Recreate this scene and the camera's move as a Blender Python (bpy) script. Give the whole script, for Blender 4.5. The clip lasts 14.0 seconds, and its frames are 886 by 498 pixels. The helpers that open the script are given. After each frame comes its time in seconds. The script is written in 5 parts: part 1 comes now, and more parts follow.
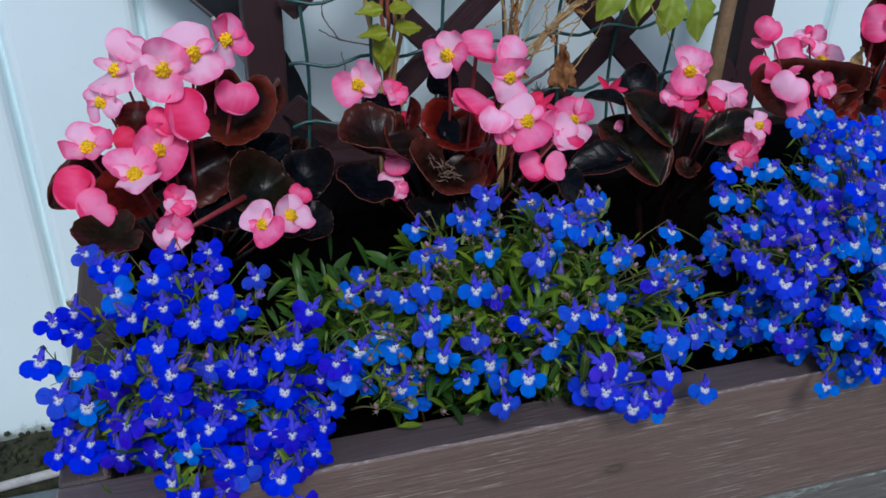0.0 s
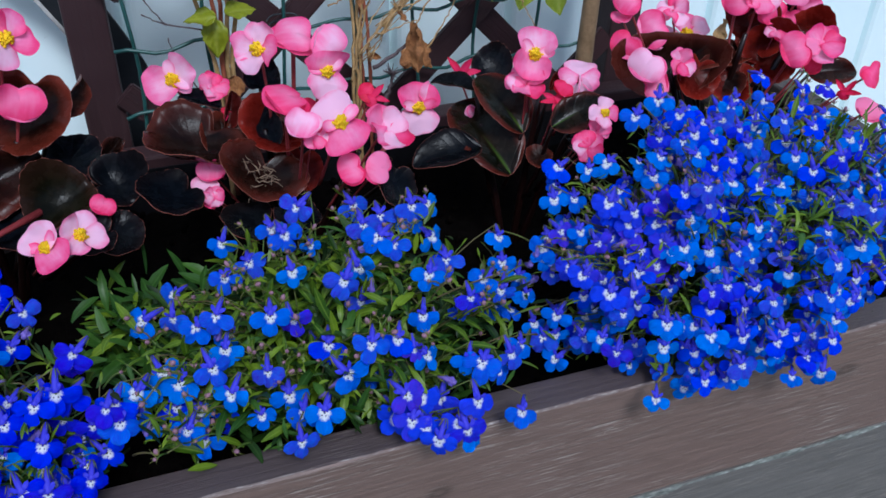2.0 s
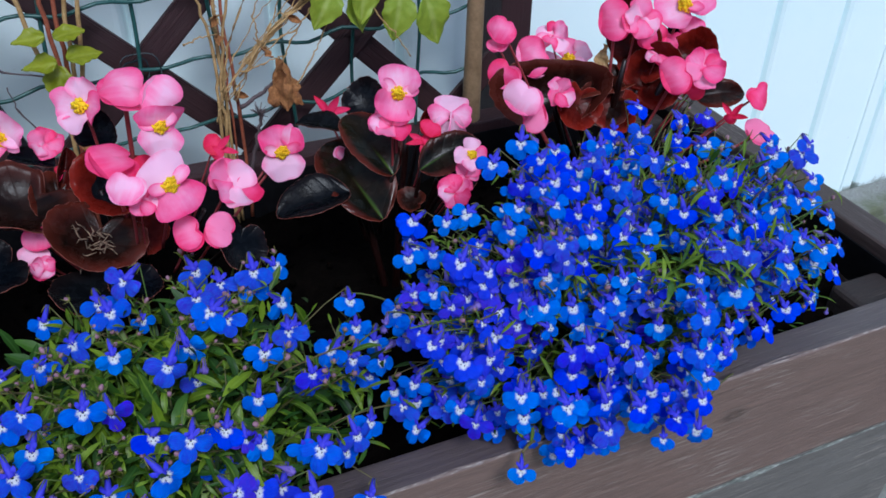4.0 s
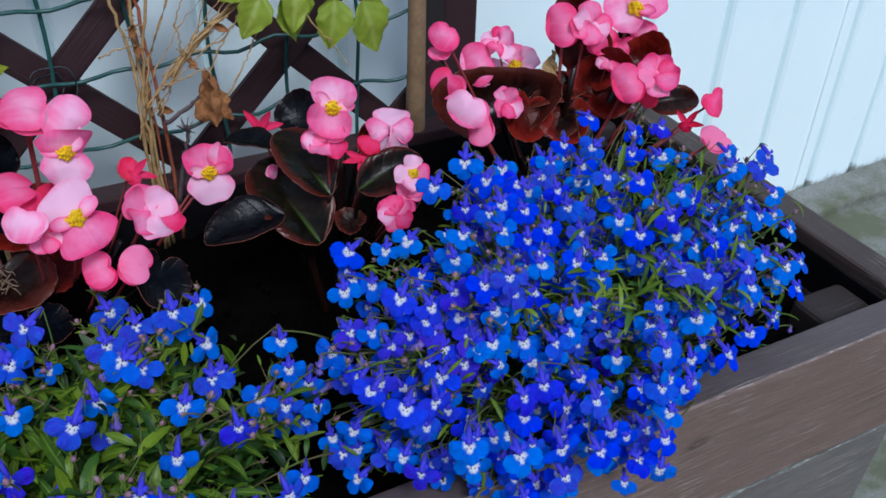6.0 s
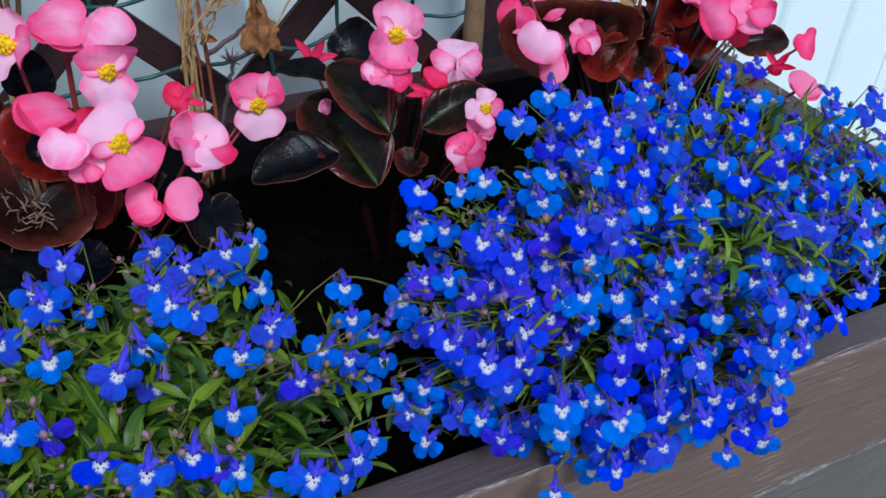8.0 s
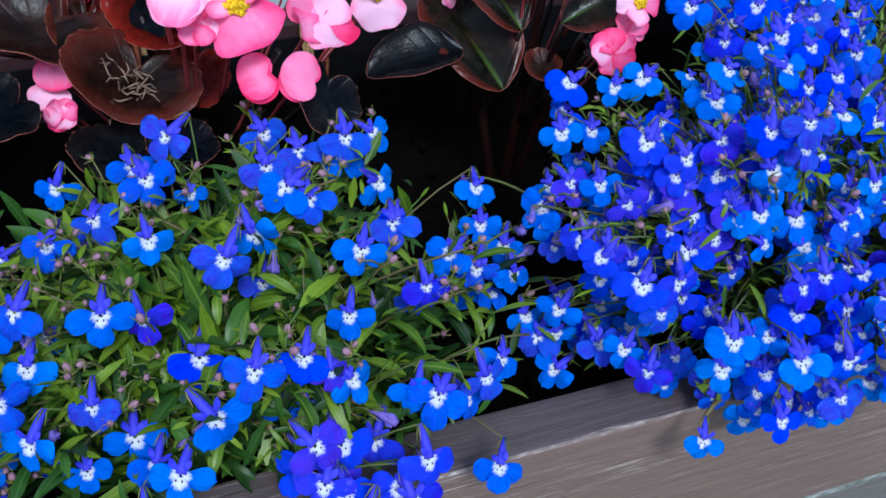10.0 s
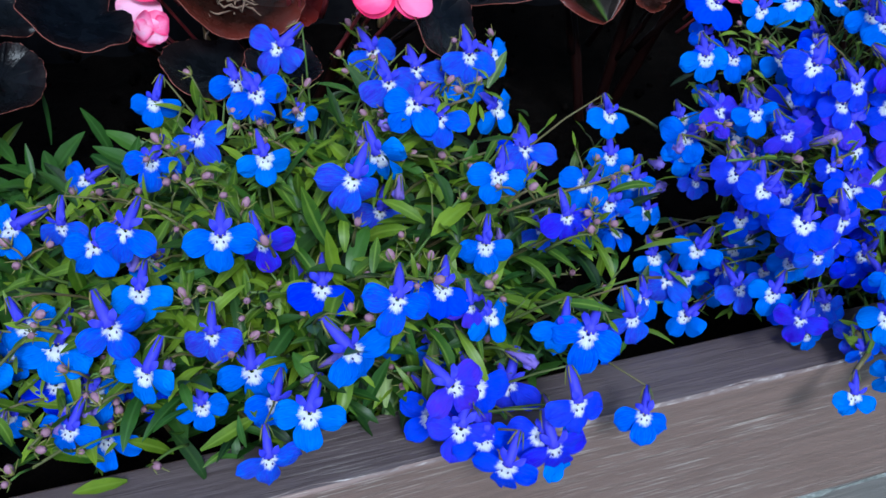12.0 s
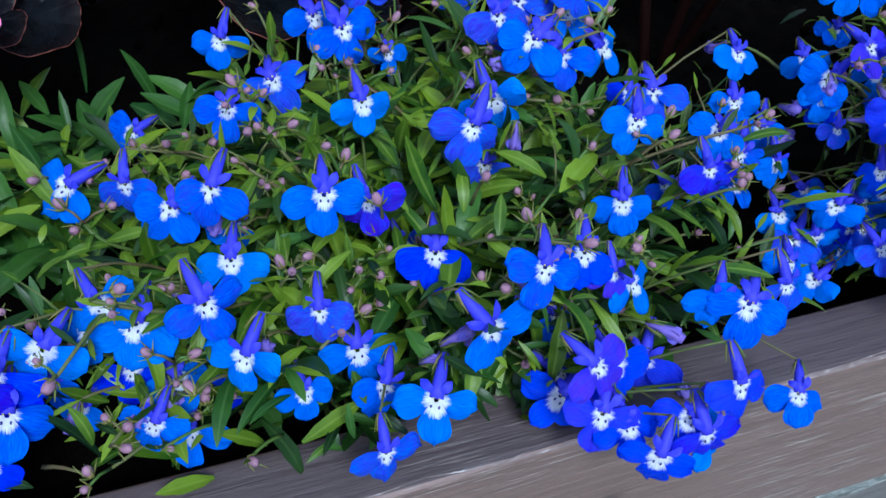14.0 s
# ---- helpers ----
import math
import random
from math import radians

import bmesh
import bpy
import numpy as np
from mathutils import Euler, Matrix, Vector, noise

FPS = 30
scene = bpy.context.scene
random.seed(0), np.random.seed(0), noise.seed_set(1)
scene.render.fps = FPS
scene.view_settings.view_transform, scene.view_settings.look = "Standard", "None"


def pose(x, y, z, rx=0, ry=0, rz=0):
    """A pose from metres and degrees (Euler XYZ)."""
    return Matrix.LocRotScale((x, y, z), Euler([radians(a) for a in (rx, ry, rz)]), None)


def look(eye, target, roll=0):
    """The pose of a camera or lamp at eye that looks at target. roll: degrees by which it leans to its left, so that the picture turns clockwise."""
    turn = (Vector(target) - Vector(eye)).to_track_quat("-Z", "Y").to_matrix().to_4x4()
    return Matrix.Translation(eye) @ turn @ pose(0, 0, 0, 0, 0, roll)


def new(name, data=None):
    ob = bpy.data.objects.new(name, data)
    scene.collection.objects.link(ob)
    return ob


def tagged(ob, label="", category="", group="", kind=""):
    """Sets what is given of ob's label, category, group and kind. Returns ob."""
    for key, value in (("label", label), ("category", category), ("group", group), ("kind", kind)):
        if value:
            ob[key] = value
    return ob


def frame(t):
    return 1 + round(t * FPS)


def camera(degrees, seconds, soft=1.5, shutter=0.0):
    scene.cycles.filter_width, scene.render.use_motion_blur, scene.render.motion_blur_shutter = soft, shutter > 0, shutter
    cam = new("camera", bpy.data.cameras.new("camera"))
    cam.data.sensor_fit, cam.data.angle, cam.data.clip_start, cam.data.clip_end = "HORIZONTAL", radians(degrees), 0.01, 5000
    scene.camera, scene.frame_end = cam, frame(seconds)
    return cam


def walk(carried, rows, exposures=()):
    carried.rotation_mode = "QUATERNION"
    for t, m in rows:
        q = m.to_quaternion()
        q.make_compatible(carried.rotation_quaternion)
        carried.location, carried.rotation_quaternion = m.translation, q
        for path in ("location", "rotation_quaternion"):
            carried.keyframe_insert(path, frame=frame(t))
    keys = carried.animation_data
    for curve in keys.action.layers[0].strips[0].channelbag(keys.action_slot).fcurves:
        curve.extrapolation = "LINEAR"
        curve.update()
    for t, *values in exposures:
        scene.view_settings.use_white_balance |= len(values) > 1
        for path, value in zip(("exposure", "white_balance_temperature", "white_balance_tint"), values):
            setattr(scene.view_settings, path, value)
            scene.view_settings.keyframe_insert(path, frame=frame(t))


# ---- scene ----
cam = camera(53.83, 14.0, 1.6)
ROWS = [
    (0.0, 0.0066, -0.0005, 0.5880, 58.26, -1.51, -16.70),
    (0.5, 0.0277, 0.0046, 0.5900, 56.54, -1.63, -17.37),
    (1.0, 0.0485, 0.0088, 0.5939, 55.45, -1.65, -18.18),
    (1.5, 0.0687, 0.0134, 0.5961, 55.04, -1.65, -19.14),
    (2.0, 0.0894, 0.0211, 0.5997, 54.77, -1.42, -20.07),
    (2.5, 0.1074, 0.0294, 0.6047, 54.58, -1.29, -21.09),
    (3.0, 0.1252, 0.0348, 0.6088, 54.49, -1.10, -21.96),
    (3.5, 0.1414, 0.0392, 0.6087, 54.55, -0.93, -22.81),
    (4.0, 0.1538, 0.0425, 0.6074, 54.68, -0.78, -23.71),
    (6.5, 0.1759, 0.0804, 0.5950, 54.17, -1.42, -27.05),
    (7.0, 0.1752, 0.0889, 0.5868, 53.55, -1.46, -26.79),
    (7.5, 0.1708, 0.0968, 0.5774, 53.02, -1.58, -26.16),
    (8.0, 0.1650, 0.1060, 0.5694, 52.10, -1.83, -25.10),
    (8.5, 0.1602, 0.1150, 0.5558, 51.39, -1.96, -23.71),
    (9.0, 0.1572, 0.1236, 0.5429, 50.47, -2.08, -22.08),
    (11.5, 0.1322, 0.1479, 0.5143, 46.74, -2.67, -16.88),
    (12.0, 0.1220, 0.1548, 0.5047, 46.38, -3.18, -17.53),
    (12.5, 0.1189, 0.1613, 0.4963, 45.82, -3.10, -17.63),
    (13.0, 0.1149, 0.1708, 0.4898, 45.06, -3.25, -18.00),
    (13.5, 0.1072, 0.1793, 0.4860, 44.26, -3.49, -18.37),
    (14.0, 0.0970, 0.1866, 0.4816, 43.68, -3.88, -18.93),
]
# time, stops, white balance in kelvin and tint: the picture cools as the blue flowers fill it
EXPOSURE = [(0.0, 0.0, 5650, 10), (0.5, 0.15, 5500, 9), (1.0, 0.26, 5450, 9), (1.5, 0.3, 5450, 9), (3.5, 0.36, 5450, 9), (6.5, 0.22, 5600, 10), (8.0, 0.35, 5600, 9), (9.0, 0.6, 5450, 7),
            (11.5, 0.88, 5200, 4), (13.0, 0.9, 5100, 4), (14.0, 0.9, 5050, 4)]
walk(cam, [(t, pose(x, y, z, rx, ry, rz)) for t, x, y, z, rx, ry, rz in ROWS], EXPOSURE)

# ---- daylight: open shade under a bright, hazy sky ----
world = bpy.data.worlds.new("sky")
scene.world = world
world.use_nodes = True
wn = world.node_tree.nodes
sky = wn.new("ShaderNodeTexSky")
sky.sky_type, sky.sun_disc = "NISHITA", False
SUN_EL, SUN_ROT = 52.0, 200.0
sky.sun_elevation, sky.sun_rotation = radians(SUN_EL), radians(SUN_ROT)
sky.air_density, sky.dust_density, sky.ozone_density = 1.0, 2.0, 1.0
wn["Background"].inputs["Strength"].default_value = 0.1
world.node_tree.links.new(sky.outputs["Color"], wn["Background"].inputs["Color"])

sun_data = bpy.data.lights.new("sun", "SUN")
sun_data.energy, sun_data.angle, sun_data.color = 1.9, radians(16), (1.0, 0.97, 0.92)
sun = new("sun", sun_data)
sun.matrix_world = look((0.15, -3.0, 4.4), (0.3, 0.4, 0.3))



# ---- materials ----
def material(name):
    m = bpy.data.materials.new(name)
    m.use_nodes = True
    t = m.node_tree
    return m, t, t.nodes["Principled BSDF"]


def ramp(t, src, stops):
    n = t.nodes.new("ShaderNodeValToRGB")
    e = n.color_ramp.elements
    while len(e) < len(stops):
        e.new(0.5)
    for el, (p, c) in zip(e, stops):
        el.position = p
        el.color = (*c, 1) if len(c) == 3 else c
    t.links.new(src, n.inputs["Fac"])
    return n.outputs["Color"]


def mix(t, fac, a, b, mode="MIX"):
    n = t.nodes.new("ShaderNodeMix")
    n.data_type, n.blend_type = "RGBA", mode
    for sock, v in ((n.inputs["Factor"], fac), (n.inputs[6], a), (n.inputs[7], b)):
        if hasattr(v, "is_output"):
            t.links.new(v, sock)
        elif isinstance(v, (int, float)):
            sock.default_value = v
        else:
            sock.default_value = (*v, 1)
    return n.outputs[2]


def calc(t, op, a, b=0.0, clamp=False):
    n = t.nodes.new("ShaderNodeMath")
    n.operation, n.use_clamp = op, clamp
    for sock, v in ((n.inputs[0], a), (n.inputs[1], b)):
        if hasattr(v, "is_output"):
            t.links.new(v, sock)
        else:
            sock.default_value = v
    return n.outputs[0]


def coords(t, what="Object", scale=(1, 1, 1)):
    c = t.nodes.new("ShaderNodeTexCoord")
    m = t.nodes.new("ShaderNodeMapping")
    m.inputs["Scale"].default_value = scale
    t.links.new(c.outputs[what], m.inputs["Vector"])
    return m.outputs["Vector"]


def grain(t, vec, scale, detail=4.0, rough=0.55, distort=0.0):
    n = t.nodes.new("ShaderNodeTexNoise")
    n.inputs["Scale"].default_value, n.inputs["Detail"].default_value = scale, detail
    n.inputs["Roughness"].default_value, n.inputs["Distortion"].default_value = rough, distort
    t.links.new(vec, n.inputs["Vector"])
    return n.outputs["Fac"]


def relief(t, bsdf, height, strength, distance):
    b = t.nodes.new("ShaderNodeBump")
    b.inputs["Strength"].default_value, b.inputs["Distance"].default_value = strength, distance
    t.links.new(height, b.inputs["Height"])
    t.links.new(b.outputs["Normal"], bsdf.inputs["Normal"])


def chance(t):
    return t.nodes.new("ShaderNodeObjectInfo").outputs["Random"]


def see_through(m, t, bsdf, colour, amount):
    """Thin living tissue: lets some of the light through."""
    tr = t.nodes.new("ShaderNodeBsdfTranslucent")
    if hasattr(colour, "is_output"):
        t.links.new(colour, tr.inputs["Color"])
    else:
        tr.inputs["Color"].default_value = (*colour, 1)
    mx = t.nodes.new("ShaderNodeMixShader")
    mx.inputs[0].default_value = amount
    t.links.new(bsdf.outputs[0], mx.inputs[1])
    t.links.new(tr.outputs[0], mx.inputs[2])
    t.links.new(mx.outputs[0], t.nodes["Material Output"].inputs["Surface"])


def stained_wood(name, dark, light, scratch, along="x", rough=0.5, knots=()):
    """Brown stained softwood with grain along one axis and pale scratches where the stain has worn off."""
    m, t, b = material(name)
    stretch = {"x": (8, 190, 190), "z": (150, 150, 8), "y": (150, 8, 150)}[along]
    fine = grain(t, coords(t, "Object", stretch), 3.0, 6, 0.65)
    broad = grain(t, coords(t, "Object", (4, 9, 9)), 2.2, 3)
    base = mix(t, ramp(t, fine, [(0.3, (0, 0, 0)), (0.7, (1, 1, 1))]), dark, light)
    base = mix(t, ramp(t, broad, [(0.35, (0, 0, 0)), (0.75, (0.6, 0.6, 0.6))]), base, tuple(c * 1.45 + 0.01 for c in dark))
    hue = mix(t, chance(t), (0.9, 0.9, 0.9), (1.1, 1.08, 1.06))
    base = mix(t, 1.0, base, hue, "MULTIPLY")
    stretch2 = {"x": (16, 620, 620), "z": (420, 420, 20), "y": (420, 20, 420)}[along]
    lines = grain(t, coords(t, "Object", stretch2), 2.4, 3, 0.7, 0.3)
    where = grain(t, coords(t, "Object", (9, 14, 14)), 2.0, 2)
    worn = calc(t, "MULTIPLY", ramp(t, lines, [(0.57, (0, 0, 0)), (0.64, (1, 1, 1))]), ramp(t, where, [(0.44, (0.05, 0.05, 0.05)), (0.62, (1, 1, 1))]))
    worn = calc(t, "MULTIPLY", worn, scratch)
    for spot in knots:
        near = t.nodes.new("ShaderNodeVectorMath")
        near.operation = "DISTANCE"
        t.links.new(coords(t, "Object", (1, 1, 1.7)), near.inputs[0])
        near.inputs[1].default_value = (spot[0], spot[1], spot[2] * 1.7)
        ring = calc(t, "ADD", near.outputs["Value"], calc(t, "MULTIPLY", calc(t, "SUBTRACT", broad, 0.5), 0.006))
        base = mix(t, ramp(t, ring, [(0.0, (0.2, 0.2, 0.2)), (0.004, (0.75, 0.75, 0.75)), (0.006, (0.3, 0.3, 0.3)), (0.012, (0, 0, 0))]), base, tuple(c * 0.45 for c in dark))
    col = mix(t, worn, base, (0.44, 0.38, 0.33))
    t.links.new(col, b.inputs["Base Color"])
    t.links.new(calc(t, "ADD", calc(t, "MULTIPLY", fine, 0.25), rough - 0.1), b.inputs["Roughness"])
    relief(t, b, calc(t, "SUBTRACT", fine, calc(t, "MULTIPLY", worn, 0.6)), 0.5, 0.0012)
    return m


def worn_edge(name, tints=((0.1, 0.066, 0.055), (0.19, 0.15, 0.135), (0.46, 0.43, 0.4))):
    """Bare, whitened wood along an arris."""
    m, t, b = material(name)
    n = grain(t, coords(t, "Object", (60, 200, 200)), 3.0, 5, 0.7)
    t.links.new(ramp(t, n, list(zip((0.35, 0.55, 0.72), tints))), b.inputs["Base Color"])
    b.inputs["Roughness"].default_value = 0.75
    relief(t, b, n, 0.5, 0.001)
    return m


BOARD = stained_wood("brown_stained_board", (0.11, 0.072, 0.06), (0.215, 0.142, 0.118), 0.8, "x", 0.42, ((0.43, 0.277, 0.271), (0.19, 0.277, 0.262)))
# top faces: fewer scratches, and their duller sky-lit tone is painted into the colour
BOARD_TOP = stained_wood("brown_top_sky_toned", (0.05, 0.037, 0.038), (0.088, 0.066, 0.066), 0.2, "x", 0.45)
# end boards and blocks: colour darkened to cancel the sky's sheen on them
BOARD_END = stained_wood("brown_end_board_darkened", (0.024, 0.015, 0.0135), (0.05, 0.034, 0.031), 0.35, "y", 0.6)
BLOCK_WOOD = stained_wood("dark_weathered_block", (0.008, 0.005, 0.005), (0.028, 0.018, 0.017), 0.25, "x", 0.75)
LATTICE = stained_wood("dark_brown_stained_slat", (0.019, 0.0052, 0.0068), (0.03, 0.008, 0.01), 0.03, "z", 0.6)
BOARD_LOW = stained_wood("greyed_stained_board", (0.085, 0.078, 0.072), (0.17, 0.157, 0.146), 0.6)
WORN = worn_edge("worn_arris")
WORN_LOW = worn_edge("greened_worn_arris", ((0.06, 0.065, 0.055), (0.16, 0.17, 0.15), (0.4, 0.42, 0.38)))


def painted_cladding():
    m, t, b = material("white_painted_cladding")
    v = coords(t, "Object")
    broad = grain(t, v, 5.0, 4)
    speck = grain(t, v, 140.0, 3)
    col = mix(t, ramp(t, broad, [(0.3, (0, 0, 0)), (0.8, (1, 1, 1))]), (0.76, 0.90, 0.915), (0.85, 0.945, 0.95))
    sep = t.nodes.new("ShaderNodeSeparateXYZ")
    t.links.new(v, sep.inputs[0])
    low = calc(t, "MULTIPLY_ADD", sep.outputs["Z"], -16.0)
    low.node.inputs[2].default_value = 0.62
    splash = calc(t, "MULTIPLY", calc(t, "ADD", low, calc(t, "MULTIPLY", grain(t, v, 28.0, 6, 0.7), 1.0)), 1.0)
    algae = ramp(t, splash, [(0.85, (0, 0, 0)), (1.4, (0.8, 0.8, 0.8))])
    col = mix(t, algae, col, (0.16, 0.19, 0.15))
    col = mix(t, ramp(t, speck, [(0.7, (0, 0, 0)), (0.78, (0.35, 0.35, 0.35))]), col, (0.4, 0.42, 0.4))
    t.links.new(col, b.inputs["Base Color"])
    b.inputs["Roughness"].default_value = 0.38
    relief(t, b, broad, 0.12, 0.004)
    return m


CLADDING = painted_cladding()


def mossy_concrete():
    m, t, b = material("mossy_concrete")
    v = coords(t, "Object")
    broad, mid, fine = grain(t, v, 7.0, 5, 0.6), grain(t, v, 45.0, 6, 0.7), grain(t, v, 330.0, 4, 0.7)
    col = mix(t, mid, (0.2, 0.205, 0.19), (0.36, 0.37, 0.35))
    moss = ramp(t, calc(t, "ADD", calc(t, "MULTIPLY", broad, 0.8), calc(t, "MULTIPLY", mid, 0.4)), [(0.5, (0, 0, 0)), (0.66, (1, 1, 1))])
    col = mix(t, calc(t, "MULTIPLY", moss, 0.85), col, (0.085, 0.1, 0.032))
    col = mix(t, ramp(t, fine, [(0.3, (0.55, 0.55, 0.55)), (0.7, (0, 0, 0))]), col, (0.09, 0.09, 0.08))
    t.links.new(col, b.inputs["Base Color"])
    b.inputs["Roughness"].default_value = 0.92
    relief(t, b, calc(t, "ADD", mid, calc(t, "MULTIPLY", fine, 0.4)), 0.7, 0.004)
    return m


def plain_rough(name, a, c, scale, rough=0.9, bump=0.6, dist=0.003, metal=0.0, spec=0.4):
    m, t, b = material(name)
    v = coords(t, "Object")
    n1, n2 = grain(t, v, scale, 6, 0.65), grain(t, v, scale * 7, 4, 0.6)
    f = calc(t, "ADD", calc(t, "MULTIPLY", n1, 0.65), calc(t, "MULTIPLY", n2, 0.35))
    t.links.new(ramp(t, f, [(0.35, a), (0.65, c)]), b.inputs["Base Color"])
    b.inputs["Roughness"].default_value, b.inputs["Metallic"].default_value = rough, metal
    b.inputs["Specular IOR Level"].default_value = spec
    relief(t, b, f, bump, dist)
    return m


CONCRETE = mossy_concrete()
DIRT = plain_rough("dark_mossy_dirt", (0.008, 0.008, 0.006), (0.05, 0.055, 0.024), 90, 0.95, 1.0, 0.006)
# black soil, taken darker still so its colour carries the shade between plants
SOIL = plain_rough("shaded_black_soil", (0.001, 0.0008, 0.0008), (0.0042, 0.0032, 0.0026), 120, 1.0, 0.9, 0.004, 0.0, 0.02)
SLAB = plain_rough("blue_grey_slab", (0.07, 0.095, 0.105), (0.12, 0.15, 0.16), 30, 0.7, 0.3)
PALE_EDGE = plain_rough("pale_stone_edge", (0.24, 0.235, 0.22), (0.42, 0.41, 0.4), 80, 0.7, 0.3)
BLACK_SHEET = plain_rough("black_sheet", (0.006, 0.0075, 0.010), (0.016, 0.019, 0.023), 25, 0.55, 0.4)
LINER = plain_rough("black_liner", (0.003, 0.003, 0.004), (0.008, 0.008, 0.009), 25, 0.7, 0.5, 0.003, 0.0, 0.05)
PVC = plain_rough("green_pvc_wire", (0.012, 0.055, 0.05), (0.03, 0.095, 0.085), 70, 0.35, 0.2, 0.0005)
TIE = plain_rough("dark_tie_wire", (0.006, 0.012, 0.016), (0.015, 0.025, 0.03), 90, 0.4, 0.2, 0.0004)
CANE = plain_rough("tan_cane", (0.16, 0.1, 0.05), (0.3, 0.2, 0.11), 50, 0.6, 0.3, 0.001)
WITHERED = plain_rough("withered_shreds", (0.07, 0.045, 0.03), (0.3, 0.2, 0.13), 300, 0.8, 0.5, 0.0006)
STRAW = plain_rough("dry_straw_stem", (0.23, 0.13, 0.045), (0.5, 0.33, 0.14), 160, 0.7, 0.4, 0.0006)
RED_STEM = plain_rough("red_brown_stem", (0.17, 0.04, 0.02), (0.34, 0.1, 0.05), 160, 0.6, 0.4, 0.0006)
TWIG = plain_rough("grey_twig", (0.05, 0.035, 0.04), (0.12, 0.09, 0.09), 160, 0.8, 0.4, 0.0005)
DEAD = plain_rough("withered_leaf", (0.1, 0.032, 0.008), (0.38, 0.17, 0.055), 130, 0.8, 0.8, 0.002)


def uv_axes(t):
    n = t.nodes.new("ShaderNodeUVMap")
    s = t.nodes.new("ShaderNodeSeparateXYZ")
    t.links.new(n.outputs["UV"], s.inputs[0])
    return s.outputs["X"], s.outputs["Y"]


def lobelia_petal(name, shades, reach_end):
    """Cobalt to violet petal, faintly veined, with a white eye that runs out in streaks at its foot."""
    m, t, b = material(name)
    u, v = uv_axes(t)
    r = chance(t)
    blue = ramp(t, r, list(zip((0.0, 0.4, 0.7, 1.0), shades)))
    n = grain(t, coords(t, "Object"), 260.0, 3)
    blue = mix(t, ramp(t, n, [(0.4, (0, 0, 0)), (0.68, (0.4, 0.4, 0.4))]), blue, (0.004, shades[0][1] * 0.8, 0.86))
    streak = grain(t, coords(t, "UV", (2.5, 15, 1)), 1.6, 2, 0.5)
    blue = mix(t, ramp(t, streak, [(0.5, (0, 0, 0)), (0.75, (0.35, 0.35, 0.35))]), blue, (0.012, 0.012, 0.5))
    blue = mix(t, ramp(t, u, [(0.3, (0.3, 0.3, 0.3)), (0.75, (0, 0, 0))]), blue, (0.008, 0.02, 0.62))
    vein = grain(t, coords(t, "UV", (1.6, 26, 1)), 1.3, 2, 0.6)
    blue = mix(t, ramp(t, vein, [(0.48, (0, 0, 0)), (0.7, (0.5, 0.5, 0.5))]), blue, (0.03, 0.03 + shades[0][1] * 1.4, 0.9))
    side = calc(t, "ABSOLUTE", calc(t, "SUBTRACT", v, 0.5))
    reach = calc(t, "ADD", u, calc(t, "ADD", calc(t, "MULTIPLY", side, 0.3), calc(t, "MULTIPLY", calc(t, "SUBTRACT", streak, 0.5), 0.34)))
    reach = calc(t, "ADD", reach, calc(t, "MULTIPLY", calc(t, "SUBTRACT", r, 0.5), 0.1))
    eye = ramp(t, reach, [(reach_end - 0.13, (1, 1, 1)), (reach_end - 0.06, (0.65, 0.65, 0.65)), (reach_end, (0, 0, 0))])
    col = mix(t, eye, blue, (0.9, 0.93, 0.98))
    t.links.new(col, b.inputs["Base Color"])
    b.inputs["Roughness"].default_value = 0.5
    b.inputs["Specular IOR Level"].default_value = 0.1
    relief(t, b, calc(t, "ADD", n, calc(t, "ADD", streak, vein)), 0.7, 0.0009)
    see_through(m, t, b, col, 0.24)
    return m


def leaf_skin(name, a, c, rib, rough=0.42):
    """Green leaf blade with a paler midrib, broken by grain and by chance from leaf to leaf."""
    m, t, b = material(name)
    u, v = uv_axes(t)
    n = grain(t, coords(t, "Object"), 260.0, 4, 0.6)
    isl = t.nodes.new("ShaderNodeNewGeometry").outputs["Random Per Island"]
    f = calc(t, "ADD", calc(t, "MULTIPLY", n, 0.45), calc(t, "MULTIPLY", isl, 0.6))
    f = calc(t, "ADD", f, calc(t, "MULTIPLY", calc(t, "SUBTRACT", u, 0.5), 0.18))
    col = ramp(t, f, [(0.22, a), (0.82, c)])
    mid = calc(t, "ABSOLUTE", calc(t, "SUBTRACT", v, 0.5))
    col = mix(t, ramp(t, mid, [(0.03, (0.5, 0.5, 0.5)), (0.12, (0, 0, 0))]), col, rib)
    t.links.new(col, b.inputs["Base Color"])
    b.inputs["Roughness"].default_value = rough
    b.inputs["Specular IOR Level"].default_value = 0.35
    relief(t, b, calc(t, "SUBTRACT", n, calc(t, "MULTIPLY", mid, 1.2)), 0.3, 0.0007)
    see_through(m, t, b, col, 0.3)
    return m


def plant_skin(name, a, c, scale=300.0, rough=0.5, through_colour=None, amount=0.25, spec=0.4):
    """Leaf or stem tissue: two greens or reds, broken by a fine grain and by chance from piece to piece."""
    m, t, b = material(name)
    n = grain(t, coords(t, "Object"), scale, 4, 0.6)
    isl = t.nodes.new("ShaderNodeNewGeometry").outputs["Random Per Island"]
    f = calc(t, "ADD", calc(t, "MULTIPLY", n, 0.5), calc(t, "MULTIPLY", isl, 0.55))
    col = ramp(t, f, [(0.25, a), (0.8, c)])
    t.links.new(col, b.inputs["Base Color"])
    b.inputs["Roughness"].default_value = rough
    b.inputs["Specular IOR Level"].default_value = spec
    relief(t, b, n, 0.25, 0.0006)
    if amount:
        see_through(m, t, b, through_colour or col, amount)
    return m


